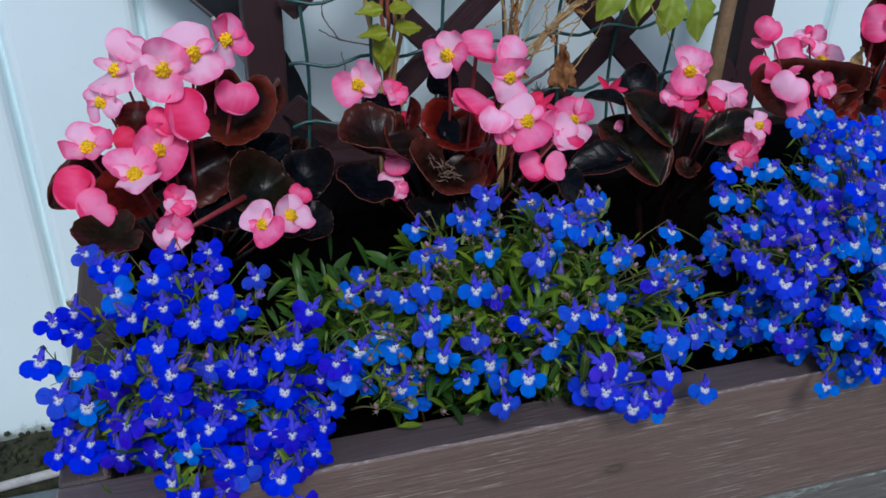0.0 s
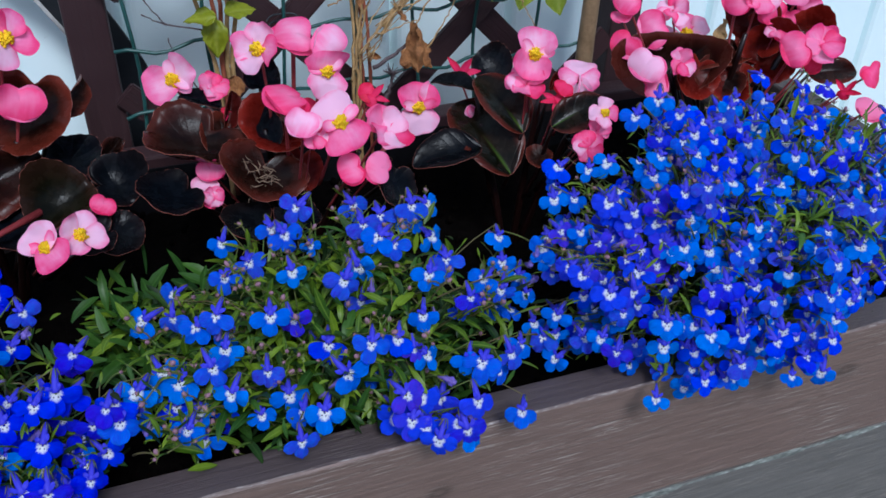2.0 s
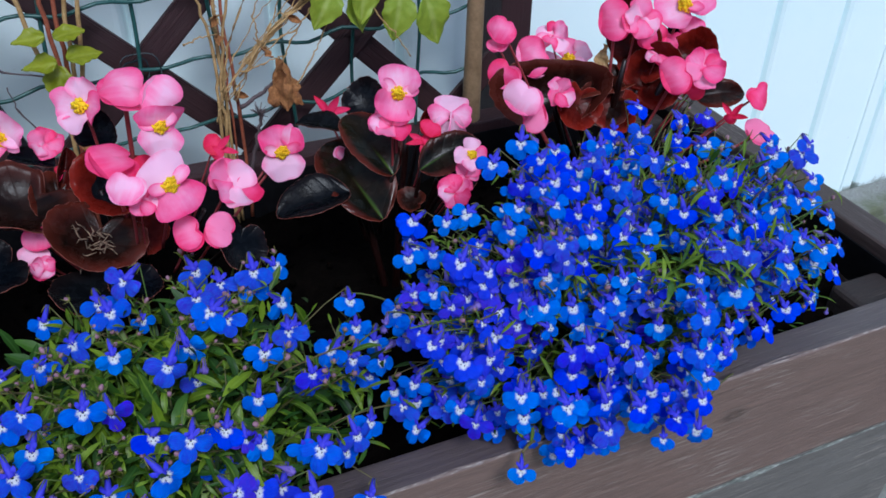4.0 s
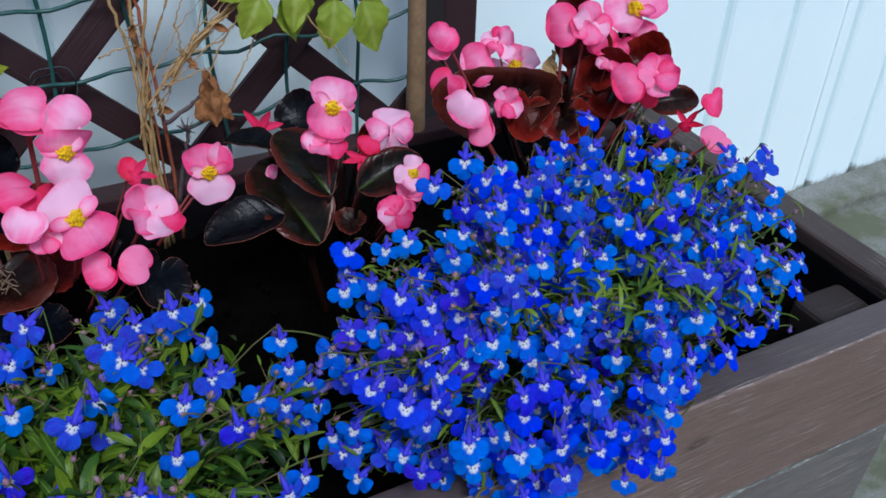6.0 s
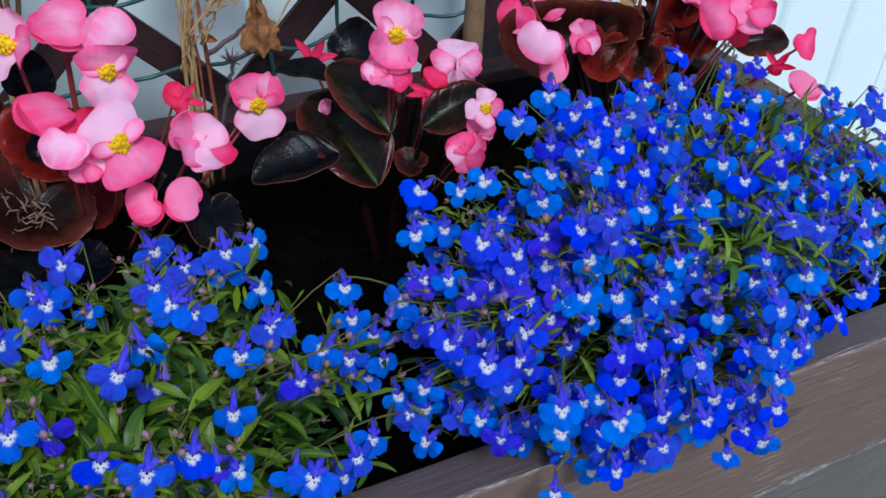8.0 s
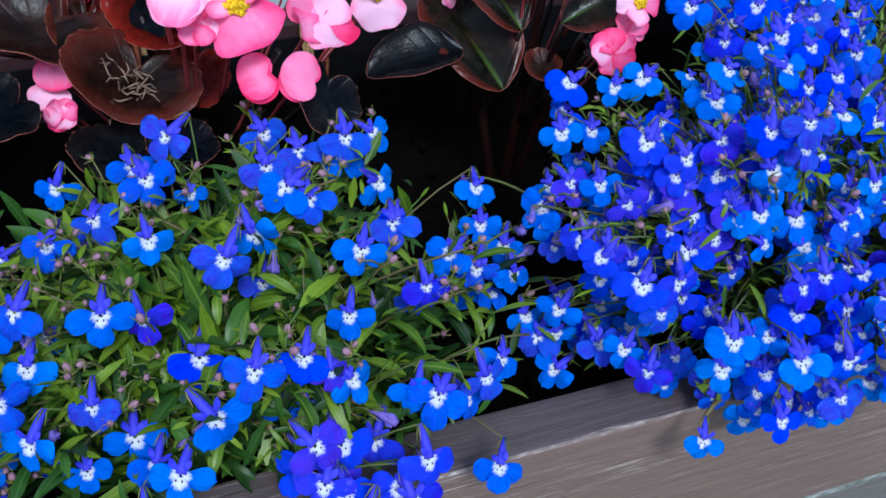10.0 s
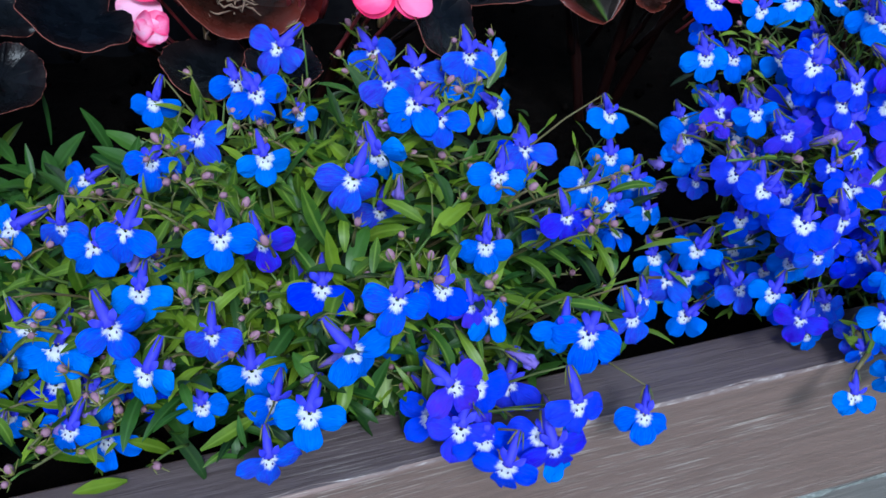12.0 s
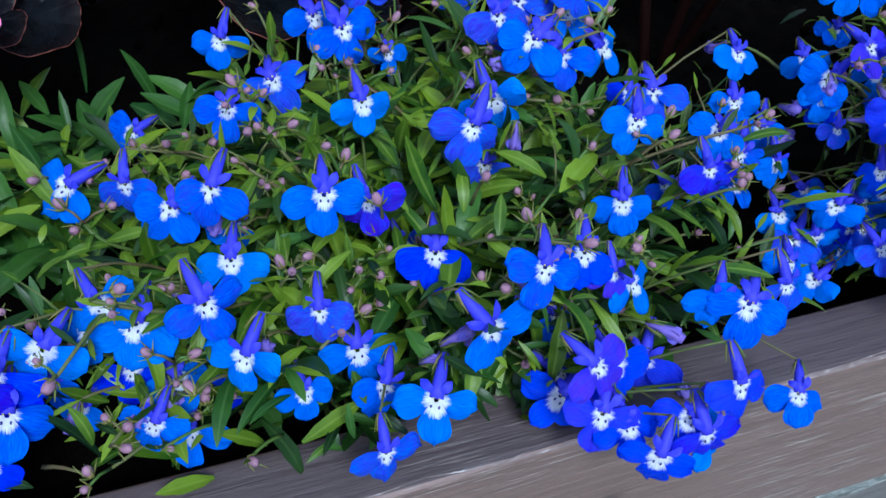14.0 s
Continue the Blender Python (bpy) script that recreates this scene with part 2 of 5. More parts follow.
COBALT = ((0.001, 0.082, 0.98), (0.002, 0.034, 0.96), (0.008, 0.013, 0.86), (0.06, 0.005, 0.66))
AZURE = ((0.014, 0.215, 0.86), (0.014, 0.15, 0.83), (0.022, 0.078, 0.77), (0.06, 0.032, 0.64))
VIOLET = ((0.018, 0.062, 0.88), (0.036, 0.05, 0.84), (0.062, 0.038, 0.79), (0.1, 0.028, 0.7))
INDIGO = ((0.0006, 0.036, 0.95), (0.001, 0.012, 0.9), (0.008, 0.005, 0.8), (0.05, 0.002, 0.6))
LOB_PETAL = {"indigo": lobelia_petal("lobelia_petal_indigo", INDIGO, 0.245), "cobalt": lobelia_petal("lobelia_petal_cobalt", COBALT, 0.275), "azure": lobelia_petal("lobelia_petal_azure", AZURE, 0.28), "violet": lobelia_petal("lobelia_petal_violet", VIOLET, 0.28)}
LOB_LIP = {"indigo": lobelia_petal("lobelia_lip_indigo", INDIGO, 0.33), "cobalt": lobelia_petal("lobelia_lip_cobalt", COBALT, 0.345), "azure": lobelia_petal("lobelia_lip_azure", AZURE, 0.37), "violet": lobelia_petal("lobelia_lip_violet", VIOLET, 0.37)}
LOB_TUBE = plant_skin("violet_tube", (0.024, 0.027, 0.55), (0.085, 0.072, 0.68), 500, 0.55, None, 0.22, 0.2)
LOB_THROAT = plant_skin("dark_throat", (0.01, 0.01, 0.12), (0.03, 0.02, 0.2), 500, 0.6, None, 0)
LOB_LEAF = leaf_skin("lobelia_leaf", (0.03, 0.085, 0.004), (0.175, 0.27, 0.012), (0.22, 0.33, 0.04))
# the shade inside the cushions is put into this darker green
LOB_LEAF_SHADED = leaf_skin("lobelia_leaf_shaded", (0.005, 0.02, 0.003), (0.026, 0.07, 0.008), (0.05, 0.1, 0.02))
LOB_LEAF_MID = leaf_skin("lobelia_leaf_mature", (0.014, 0.055, 0.008), (0.06, 0.15, 0.018), (0.08, 0.17, 0.04))
LOB_STEM = plant_skin("lobelia_stem", (0.06, 0.12, 0.015), (0.1, 0.075, 0.03), 300, 0.6, None, 0)
LOB_BUD = plant_skin("lobelia_bud", (0.17, 0.085, 0.13), (0.37, 0.2, 0.26), 500, 0.6, None, 0.15)
LOB_SPENT = plant_skin("lobelia_spent", (0.07, 0.06, 0.4), (0.25, 0.16, 0.5), 500, 0.65, None, 0.15)
LOB_CALYX = plant_skin("lobelia_calyx", (0.08, 0.12, 0.015), (0.19, 0.17, 0.04), 400, 0.6, None, 0.1)
LOB_POLLEN = plant_skin("yellow_throat_mark", (0.6, 0.5, 0.05), (0.8, 0.7, 0.1), 500, 0.6, None, 0)


def begonia_petal(name, pale, pink, deep):
    """Thin petal, pale at the middle, flushed in soft patches towards the rim and faintly veined lengthwise."""
    m, t, b = material(name)
    u, v = uv_axes(t)
    n = grain(t, coords(t, "Object"), 85.0, 3, 0.5)
    vein = grain(t, coords(t, "Object", (420, 45, 120)), 1.0, 3, 0.6)
    f = calc(t, "MULTIPLY", calc(t, "POWER", u, 2.4), 0.5)
    f = calc(t, "ADD", f, calc(t, "MULTIPLY", calc(t, "SUBTRACT", n, 0.4), 1.2))
    f = calc(t, "ADD", f, calc(t, "MULTIPLY", calc(t, "SUBTRACT", vein, 0.5), 0.35))
    f = calc(t, "ADD", f, calc(t, "MULTIPLY", calc(t, "SUBTRACT", chance(t), 0.45), 0.9))
    col = ramp(t, f, [(0.05, pale), (0.55, pink), (1.0, deep)])
    t.links.new(col, b.inputs["Base Color"])
    b.inputs["Roughness"].default_value = 0.55
    b.inputs["Specular IOR Level"].default_value = 0.22
    relief(t, b, calc(t, "ADD", n, calc(t, "MULTIPLY", vein, 0.5)), 0.35, 0.0012)
    see_through(m, t, b, col, 0.36)
    return m


PINK_PETAL = begonia_petal("begonia_petal_pale", (0.96, 0.56, 0.76), (0.95, 0.22, 0.46), (0.9, 0.06, 0.24))
DEEP_PETAL = begonia_petal("begonia_petal_deep", (0.95, 0.26, 0.49), (0.93, 0.09, 0.28), (0.84, 0.025, 0.14))
RED_PETAL = begonia_petal("begonia_petal_red", (0.85, 0.04, 0.16), (0.76, 0.015, 0.085), (0.55, 0.006, 0.03))
STAMEN = plant_skin("yellow_stamen", (1.0, 0.65, 0.01), (1.0, 0.75, 0.016), 900, 0.7, None, 0.12, 0.2)


def begonia_leaf(name, heart, patch, through_colour, gloss, margin=None, rib=None):
    """Bronze leaf tissue, mottled, darker and greener along the middle, with a waxy uneven sheen."""
    m, t, b = material(name)
    u, v = uv_axes(t)
    n = grain(t, coords(t, "Object"), 2.2, 5, 0.6)
    n2 = grain(t, coords(t, "Object"), 17.0, 3)
    col = mix(t, ramp(t, n, [(0.38, (0, 0, 0)), (0.68, (1, 1, 1))]), heart, patch)
    if margin:
        out = calc(t, "ADD", u, calc(t, "MULTIPLY", calc(t, "SUBTRACT", n, 0.5), 0.4))
        col = mix(t, ramp(t, out, [(0.6, (0, 0, 0)), (1.0, (1, 1, 1))]), col, margin)
    if rib:
        line = calc(t, "ADD", calc(t, "MULTIPLY", u, 4.0), calc(t, "MULTIPLY", v, 2.0))
        col = mix(t, ramp(t, line, [(0.05, (0.8, 0.8, 0.8)), (0.55, (0, 0, 0))]), col, rib)
    hue = mix(t, chance(t), (0.7, 0.8, 0.95), (1.35, 1.05, 0.9))
    col = mix(t, 1.0, col, hue, "MULTIPLY")
    col = mix(t, ramp(t, n2, [(0.7, (0, 0, 0)), (0.85, (0.15, 0.15, 0.15))]), col, tuple(c * 3 + 0.006 for c in heart))
    t.links.new(col, b.inputs["Base Color"])
    t.links.new(ramp(t, n, [(0.3, (0.14, 0.14, 0.14)), (0.7, (0.36, 0.36, 0.36))]), b.inputs["Roughness"])
    b.inputs["Specular IOR Level"].default_value = gloss
    ribs = calc(t, "MULTIPLY", calc(t, "ABSOLUTE", calc(t, "SINE", calc(t, "MULTIPLY", v, 34.6))), calc(t, "MULTIPLY", calc(t, "POWER", u, 2.0), 0.3))
    relief(t, b, calc(t, "ADD", calc(t, "ADD", calc(t, "MULTIPLY", n2, 0.12), n), calc(t, "POWER", ribs, 0.5)), 0.4, 0.0013)
    see_through(m, t, b, through_colour, 0.08)
    return m


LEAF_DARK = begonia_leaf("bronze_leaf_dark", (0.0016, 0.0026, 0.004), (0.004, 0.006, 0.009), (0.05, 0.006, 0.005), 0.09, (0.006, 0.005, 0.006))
LEAF_OLIVE = begonia_leaf("olive_bronze_leaf", (0.004, 0.004, 0.0016), (0.012, 0.009, 0.003), (0.1, 0.02, 0.006), 0.12, (0.03, 0.012, 0.006))
LEAF_BRONZE = begonia_leaf("bronze_leaf", (0.006, 0.0028, 0.002), (0.019, 0.0062, 0.0038), (0.2, 0.016, 0.009), 0.12, (0.075, 0.015, 0.009))
LEAF_RED = begonia_leaf("bronze_leaf_red", (0.03, 0.003, 0.0022), (0.066, 0.006, 0.004), (0.4, 0.018, 0.009), 0.07, (0.13, 0.012, 0.008))
LEAF_RIBBED = begonia_leaf("glossy_ribbed_leaf", (0.004, 0.0042, 0.002), (0.017, 0.0095, 0.0045), (0.12, 0.012, 0.006), 0.15, (0.1, 0.015, 0.009), (0.07, 0.13, 0.015))
LEAF_BACK_DARK = begonia_leaf("bronze_leaf_back_dark", (0.02, 0.007, 0.007), (0.036, 0.013, 0.012), (0.06, 0.006, 0.005), 0.12)
LEAF_BACK = begonia_leaf("bronze_leaf_back", (0.06, 0.016, 0.012), (0.11, 0.034, 0.026), (0.16, 0.012, 0.008), 0.14)
LEAF_BACK_RED = begonia_leaf("bronze_leaf_back_red", (0.11, 0.012, 0.009), (0.17, 0.022, 0.014), (0.4, 0.018, 0.009), 0.15)
LEAF_RIM = plant_skin("bronze_leaf_rim", (0.1, 0.022, 0.016), (0.26, 0.075, 0.05), 200, 0.4, None, 0)
# reddish stems, darkened to near black as painted shade low between the plants
BEG_STEM = plant_skin("begonia_stem_shaded", (0.0035, 0.001, 0.0009), (0.013, 0.0032, 0.0025), 200, 0.35, None, 0.1)
PINK_STALK = plant_skin("begonia_stalk", (0.14, 0.014, 0.016), (0.32, 0.05, 0.055), 300, 0.4, None, 0.15)
VINE_LEAF = leaf_skin("vine_leaf", (0.13, 0.17, 0.006), (0.33, 0.36, 0.016), (0.36, 0.4, 0.06))
LIME_LEAF = leaf_skin("lime_leaf", (0.14, 0.24, 0.012), (0.36, 0.43, 0.05), (0.4, 0.46, 0.12))


# ---- mesh building ----
class Geo:
    """Gathers sheets, tubes and lumps, each with its material slot and a running UV, into one mesh."""

    def __init__(self):
        self.v, self.f, self.uv, self.mat = [], [], [], []

    def grid(self, pts, uvs, nu, nv, slot=0, wrap=False):
        o = len(self.v)
        self.v += pts
        self.uv += uvs
        for i in range(nu - 1):
            for j in range(nv - (0 if wrap else 1)):
                k = (j + 1) % nv
                self.f.append((o + i * nv + j, o + i * nv + k, o + (i + 1) * nv + k, o + (i + 1) * nv + j))
                self.mat.append(slot)

    def sheet(self, fn, nu, nv, slot=0, m=None):
        pts, uvs = [], []
        for i in range(nu):
            for j in range(nv):
                u, w = i / (nu - 1), j / (nv - 1)
                p = Vector(fn(u, 2 * w - 1))
                pts.append(tuple(m @ p) if m else tuple(p))
                uvs.append((u, w))
        self.grid(pts, uvs, nu, nv, slot)

    def tube(self, path, radii, n=6, slot=0):
        path = [Vector(p) for p in path]
        pts, uvs = [], []
        for i, p in enumerate(path):
            d = (path[min(i + 1, len(path) - 1)] - path[max(i - 1, 0)])
            d = d.normalized() if d.length else Vector((0, 0, 1))
            a = d.cross(Vector((0.31, 0.17, 0.93)) if abs(d.z) < 0.9 else Vector((1, 0, 0))).normalized()
            c = d.cross(a)
            r = radii[i] if hasattr(radii, "__len__") else radii
            for j in range(n):
                w = 2 * math.pi * j / n
                pts.append(tuple(p + a * (r * math.cos(w)) + c * (r * math.sin(w))))
                uvs.append((i / (len(path) - 1), j / n))
        self.grid(pts, uvs, len(path), n, slot, True)
        o = len(self.v) - len(pts)
        self.f += [tuple(reversed(range(o, o + n))), tuple(range(len(self.v) - n, len(self.v)))]
        self.mat += [slot, slot]

    def lump(self, m, nu=5, nv=7, slot=0):
        pts, uvs = [], []
        for i in range(nu):
            a = math.pi * (0.04 + 0.92 * i / (nu - 1))
            for j in range(nv):
                w = 2 * math.pi * j / nv
                pts.append(tuple(m @ Vector((math.sin(a) * math.cos(w), math.sin(a) * math.sin(w), math.cos(a)))))
                uvs.append((i / (nu - 1), j / nv))
        self.grid(pts, uvs, nu, nv, slot, True)
        o = len(self.v) - len(pts)
        self.f += [tuple(range(o, o + nv)), tuple(reversed(range(len(self.v) - nv, len(self.v))))]
        self.mat += [slot, slot]

    def mesh(self, name, mats, smooth=True):
        me = bpy.data.meshes.new(name)
        me.from_pydata(self.v, [], self.f)
        for mt in mats:
            me.materials.append(mt)
        me.polygons.foreach_set("material_index", self.mat)
        me.polygons.foreach_set("use_smooth", [smooth] * len(self.f))
        layer = me.uv_layers.new(name="UVMap")
        idx = np.zeros(len(me.loops), dtype=np.int32)
        me.loops.foreach_get("vertex_index", idx)
        layer.data.foreach_set("uv", np.array(self.uv, dtype=np.float32)[idx].ravel())
        me.update()
        return me


def put(name, me, parent=None, m=None, label=""):
    """An object on that mesh, as a part of its parent."""
    ob = new(name, me)
    if parent:
        ob.parent = parent
    if m is not None:
        ob.matrix_basis = m
    if label:
        tagged(ob, label)
    return ob


def part(name, bm, mat, parent, label=""):
    me = bpy.data.meshes.new(name)
    bm.to_mesh(me)
    bm.free()
    me.materials.append(mat)
    return put(name, me, parent, None, label)


def bar(x0, x1, y0, y1, z0, z1, bevel=0.0015, segs=2, cuts=0, wobble=0.0, seed=0):
    """A bevelled board between two corners; cuts and wobble let its faces run a little out of true."""
    bm = bmesh.new()
    bmesh.ops.create_cube(bm, size=1.0)
    for v in bm.verts:
        v.co = Vector(((x0 + x1) / 2 + v.co.x * (x1 - x0), (y0 + y1) / 2 + v.co.y * (y1 - y0), (z0 + z1) / 2 + v.co.z * (z1 - z0)))
    if cuts:
        axis = max(range(3), key=lambda i: (x1 - x0, y1 - y0, z1 - z0)[i])
        es = [e for e in bm.edges if abs((e.verts[0].co - e.verts[1].co)[axis]) > 1e-6]
        bmesh.ops.subdivide_edges(bm, edges=es, cuts=cuts, use_grid_fill=True)
    if bevel:
        es = [e for e in bm.edges if len(e.link_faces) == 2 and e.calc_face_angle(0) > 0.5]
        bmesh.ops.bevel(bm, geom=es, offset=bevel, segments=segs, affect="EDGES", profile=0.6)
    if wobble:
        for v in bm.verts:
            n = noise.noise_vector(v.co * 14 + Vector((seed * 7.1, seed, 0)))
            v.co += n * wobble
    return bm


def frame_of(p, az, el, roll=0.0, scale=1.0):
    """A pose whose z looks along az (0: towards the viewer's side, + to the right) and el (up), with y turned upwards."""
    a, e = radians(az), radians(el)
    n = Vector((math.sin(a) * math.cos(e), -math.cos(a) * math.cos(e), math.sin(e)))
    return facing(p, n, roll, scale)


def facing(p, n, roll=0.0, scale=1.0):
    n = Vector(n).normalized()
    x = Vector((0, 0, 1)).cross(n)
    x = x.normalized() if x.length > 1e-4 else Vector((1, 0, 0))
    y = n.cross(x)
    rot = Matrix((x, y, n)).transposed().to_4x4()
    return Matrix.Translation(p) @ rot @ Matrix.Rotation(radians(roll), 4, "Z") @ Matrix.Scale(scale, 4)


def arc(a, b, lift, n=6, side=Vector((0, 0, 0))):
    """A bowed path from a to b."""
    a, b = Vector(a), Vector(b)
    c = (a + b) / 2 + Vector((0, 0, lift)) + side
    return [a * (1 - s) ** 2 + c * 2 * s * (1 - s) + b * s * s for s in (i / (n - 1) for i in range(n))]


# ---- the ground and the house wall ----
def slope(x):
    """The ground climbs slightly along the wall."""
    return 0.036 * (x - 0.45)


def ground_sheet():
    xs = [-400, -60, -8, -2] + [-1 + 0.08 * i for i in range(38)] + [3, 9, 60, 400]
    ys = [-400, -60, -8, -2] + [-1 + 0.08 * i for i in range(24)] + [2, 9, 60, 400]
    g = Geo()
    pts, uvs = [], []
    for x in xs:
        for y in ys:
            near = -1.2 < x < 2.2 and -1.2 < y < 1.2
            h = slope(max(-3, min(4, x)))
            if near:
                h += 0.004 * noise.noise(Vector((x * 9, y * 9, 3))) + 0.002 * noise.noise(Vector((x * 31, y * 31, 1)))
            pts.append((x, y, h))
            uvs.append((x, y))
    g.grid(pts, uvs, len(xs), len(ys))
    return g.mesh("ground", [CONCRETE])


tagged(put("ground", ground_sheet()), "weathered grey concrete ground with patches of moss", "ground", kind="structure")

# a raised lip of concrete at the foot of the wall
lip_bm = bar(0.62, 2.2, 0.655, 0.706, -0.03, 0.024, 0.006, 3, 24, 0.006, 3)
for v in lip_bm.verts:
    v.co.z += slope(v.co.x) - 0.012
lip = tagged(part("kerb", lip_bm, CONCRETE, None), "low uneven concrete kerb at the foot of the wall", "kerb", kind="structure")

# dirt, a pale edging strip and a blue-grey slab beside the planter
dirt_bm = bar(-0.7, -0.02, 0.632, 0.706, -0.06, -0.012, 0.004, 2, 60, 0.012, 5)
tagged(part("dirt_strip", dirt_bm, DIRT, None), "dark mossy dirt between the wall and the paving", "dirt", kind="structure")
moss_g = Geo()
rm = random.Random(41)
for _ in range(420):
    k = rm.uniform(0.0012, 0.005)
    m = Matrix.Translation((rm.uniform(-0.4, -0.03), rm.uniform(0.634, 0.704), -0.0105)) @ Euler((rm.random() * 6, rm.random() * 6, 0)).to_matrix().to_4x4() @ Matrix.Diagonal((k, k * 0.7, k * 0.55, 1))
    moss_g.lump(m, 4, 5, rm.choice((0, 0, 1)))
MOSS = plain_rough("dark_green_moss", (0.012, 0.02, 0.006), (0.06, 0.085, 0.022), 200, 0.95, 1.0, 0.003)
tagged(put("dirt_crumbs", moss_g.mesh("dirt_crumbs", [DIRT, MOSS])), "crumbs of dark dirt and moss beside the wall", "dirt", kind="stuff")
edging = Geo()
edging.tube([(-0.7 + 0.05 * i, 0.6305 + 0.006 * (i - 10), -0.011 + 0.0003 * i) for i in range(14)], 0.0045, 8)
tagged(put("edging", edging.mesh("edging", [PALE_EDGE])), "thin pale edging strip set in the ground", "edging", kind="structure")
tagged(part("paving_slab", bar(-0.75, -0.085, 0.2, 0.622, -0.06, -0.012, 0.004, 2, 12, 0.001, 2), SLAB, None), "smooth blue-grey paving slab", "paving", kind="structure")

# white cladding: upright boards with a shallow groove at each joint
WALL_Y = 0.708
GROOVES = [-0.233, -0.125, -0.021, 0.087, 0.195, 0.303, 0.411, 0.519, 0.627, 0.731, 0.835, 0.932, 1.033, 1.11, 1.214, 1.318, 1.422, 1.526, 1.63]
wall = tagged(new("wall_north"), "white painted wall of upright grooved boards", "wall", kind="structure")
core = part("wall_core", bar(-1.9, 3.2, WALL_Y + 0.018, WALL_Y + 0.14, -0.12, 2.6, 0), CLADDING, wall)


def cladding_board(width, joint):
    """One board: flat face, both long edges rolled back into the groove."""
    g = Geo()
    prof = [(-width / 2, 0.0130), (-width / 2 + 0.0016, 0.0110), (-width / 2 + 0.0040, 0.0036), (-width / 2 + 0.0070, 0.0008), (-width / 2 + 0.0105, 0.0)]
    prof = prof + [(-x, y) for x, y in reversed(prof)]
    prof = [(x + (0.002 if joint and i == 0 else 0), y) for i, (x, y) in enumerate(prof)]
    zs = [-0.04, 0.0, 0.1, 0.3, 0.6, 1.2, 2.6]
    pts = [(x, y, z) for z in zs for x, y in prof]
    g.grid(pts, [(x, z) for z in zs for x, y in prof], len(zs), len(prof))
    o = len(g.v) - len(prof)
    g.f.append(tuple(range(len(prof))))
    g.mat.append(0)
    return g.mesh("cladding_board", [CLADDING], False)


edges = [-1.85 + 0.106 * i for i in range(15)] + GROOVES + [1.734 + 0.106 * i for i in range(13)]
for i, (x0, x1) in enumerate(zip(edges, edges[1:])):
    ob = put("cladding_board", cladding_board(x1 - x0, False), wall, Matrix.Translation(((x0 + x1) / 2, WALL_Y, slope((x0 + x1) / 2))))

# a lapped sheet joint: a thin upright bead beside one of the grooves
tagged(part("joint_bead", bar(1.0065, 1.0095, WALL_Y - 0.0022, WALL_Y + 0.002, 0.02, 2.6, 0.0008, 1), CLADDING, wall))

# ---- the planter ----
X0, X1, Y0, Y1, RIM = -0.069, 0.607, 0.277, 0.600, 0.301
planter = tagged(new("planter_box"), "long brown-stained wooden planter box with worn edges", "planter")
BOARDS = [(0.212, 0.301), (0.121, 0.209), (0.03, 0.118)]


def taper(bm, inset):
    """The box narrows a little towards its foot."""
    for v in bm.verts:
        k = (RIM - v.co.z) / RIM
        if v.co.x < (X0 + X1) / 2:
            v.co.x += inset * k
        else:
            v.co.x -= inset * k
    return bm


for i, (z0, z1) in enumerate(BOARDS):
    fb = part("front_board", taper(bar(X0, X1, Y0 + 0.001 * i, Y0 + 0.0195, z0, z1, 0.0022, 3, 24, 0.0007, i), 0.022), BOARD if i == 0 else BOARD_LOW, planter)
    # upward faces of the top board take the sky-toned colour
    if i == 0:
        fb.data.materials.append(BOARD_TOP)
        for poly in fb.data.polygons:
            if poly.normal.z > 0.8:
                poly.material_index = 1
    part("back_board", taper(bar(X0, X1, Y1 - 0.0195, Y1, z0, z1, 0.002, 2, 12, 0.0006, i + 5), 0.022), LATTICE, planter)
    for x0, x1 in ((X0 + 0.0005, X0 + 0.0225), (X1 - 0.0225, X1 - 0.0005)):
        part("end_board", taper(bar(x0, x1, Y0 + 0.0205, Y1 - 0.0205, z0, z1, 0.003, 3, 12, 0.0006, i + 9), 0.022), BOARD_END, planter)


def arris(y, z, seed, x_from, x_to, size, mat):
    """A ragged sliver of bare wood where the edge has rubbed away."""
    g = Geo()
    n = 60
    pts, uvs = [], []
    for i in range(n):
        x = x_from + (x_to - x_from) * i / (n - 1)
        s = max(0.0, noise.noise(Vector((x * 21 + seed * 3, seed, 0))) + 0.35 * noise.noise(Vector((x * 90, seed, 2))) + 0.03)
        w = size * min(1.0, s * 1.6)
        for dy, dz in ((-0.0006, -w), (-0.0005, 0.0), (w, 0.0006)):
            pts.append((x, y + dy + 0.0004, z + dz - 0.0002))
            uvs.append((x, dz))
    g.grid(pts, uvs, n, 3)
    return g.mesh("worn_edge", [mat])


put("worn_edge", arris(Y0 + 0.0004, RIM - 0.0004, 1, X0 + 0.02, X1 - 0.01, 0.0030, WORN), planter)
put("worn_edge", arris(Y0 + 0.0008, 0.2088, 4, X0 + 0.02, X1 - 0.02, 0.0062, WORN_LOW), planter)
# inner battens that hold the corners
for cx in (X0 + 0.0225, X1 - 0.0225 - 0.052):
    for cy in (Y0 + 0.0215, Y1 - 0.0445):
        back = 0.0115 if cx > 0.3 and cy < 0.4 else 0.0
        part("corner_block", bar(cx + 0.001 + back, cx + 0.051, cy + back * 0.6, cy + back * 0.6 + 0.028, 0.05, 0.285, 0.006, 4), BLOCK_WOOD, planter)

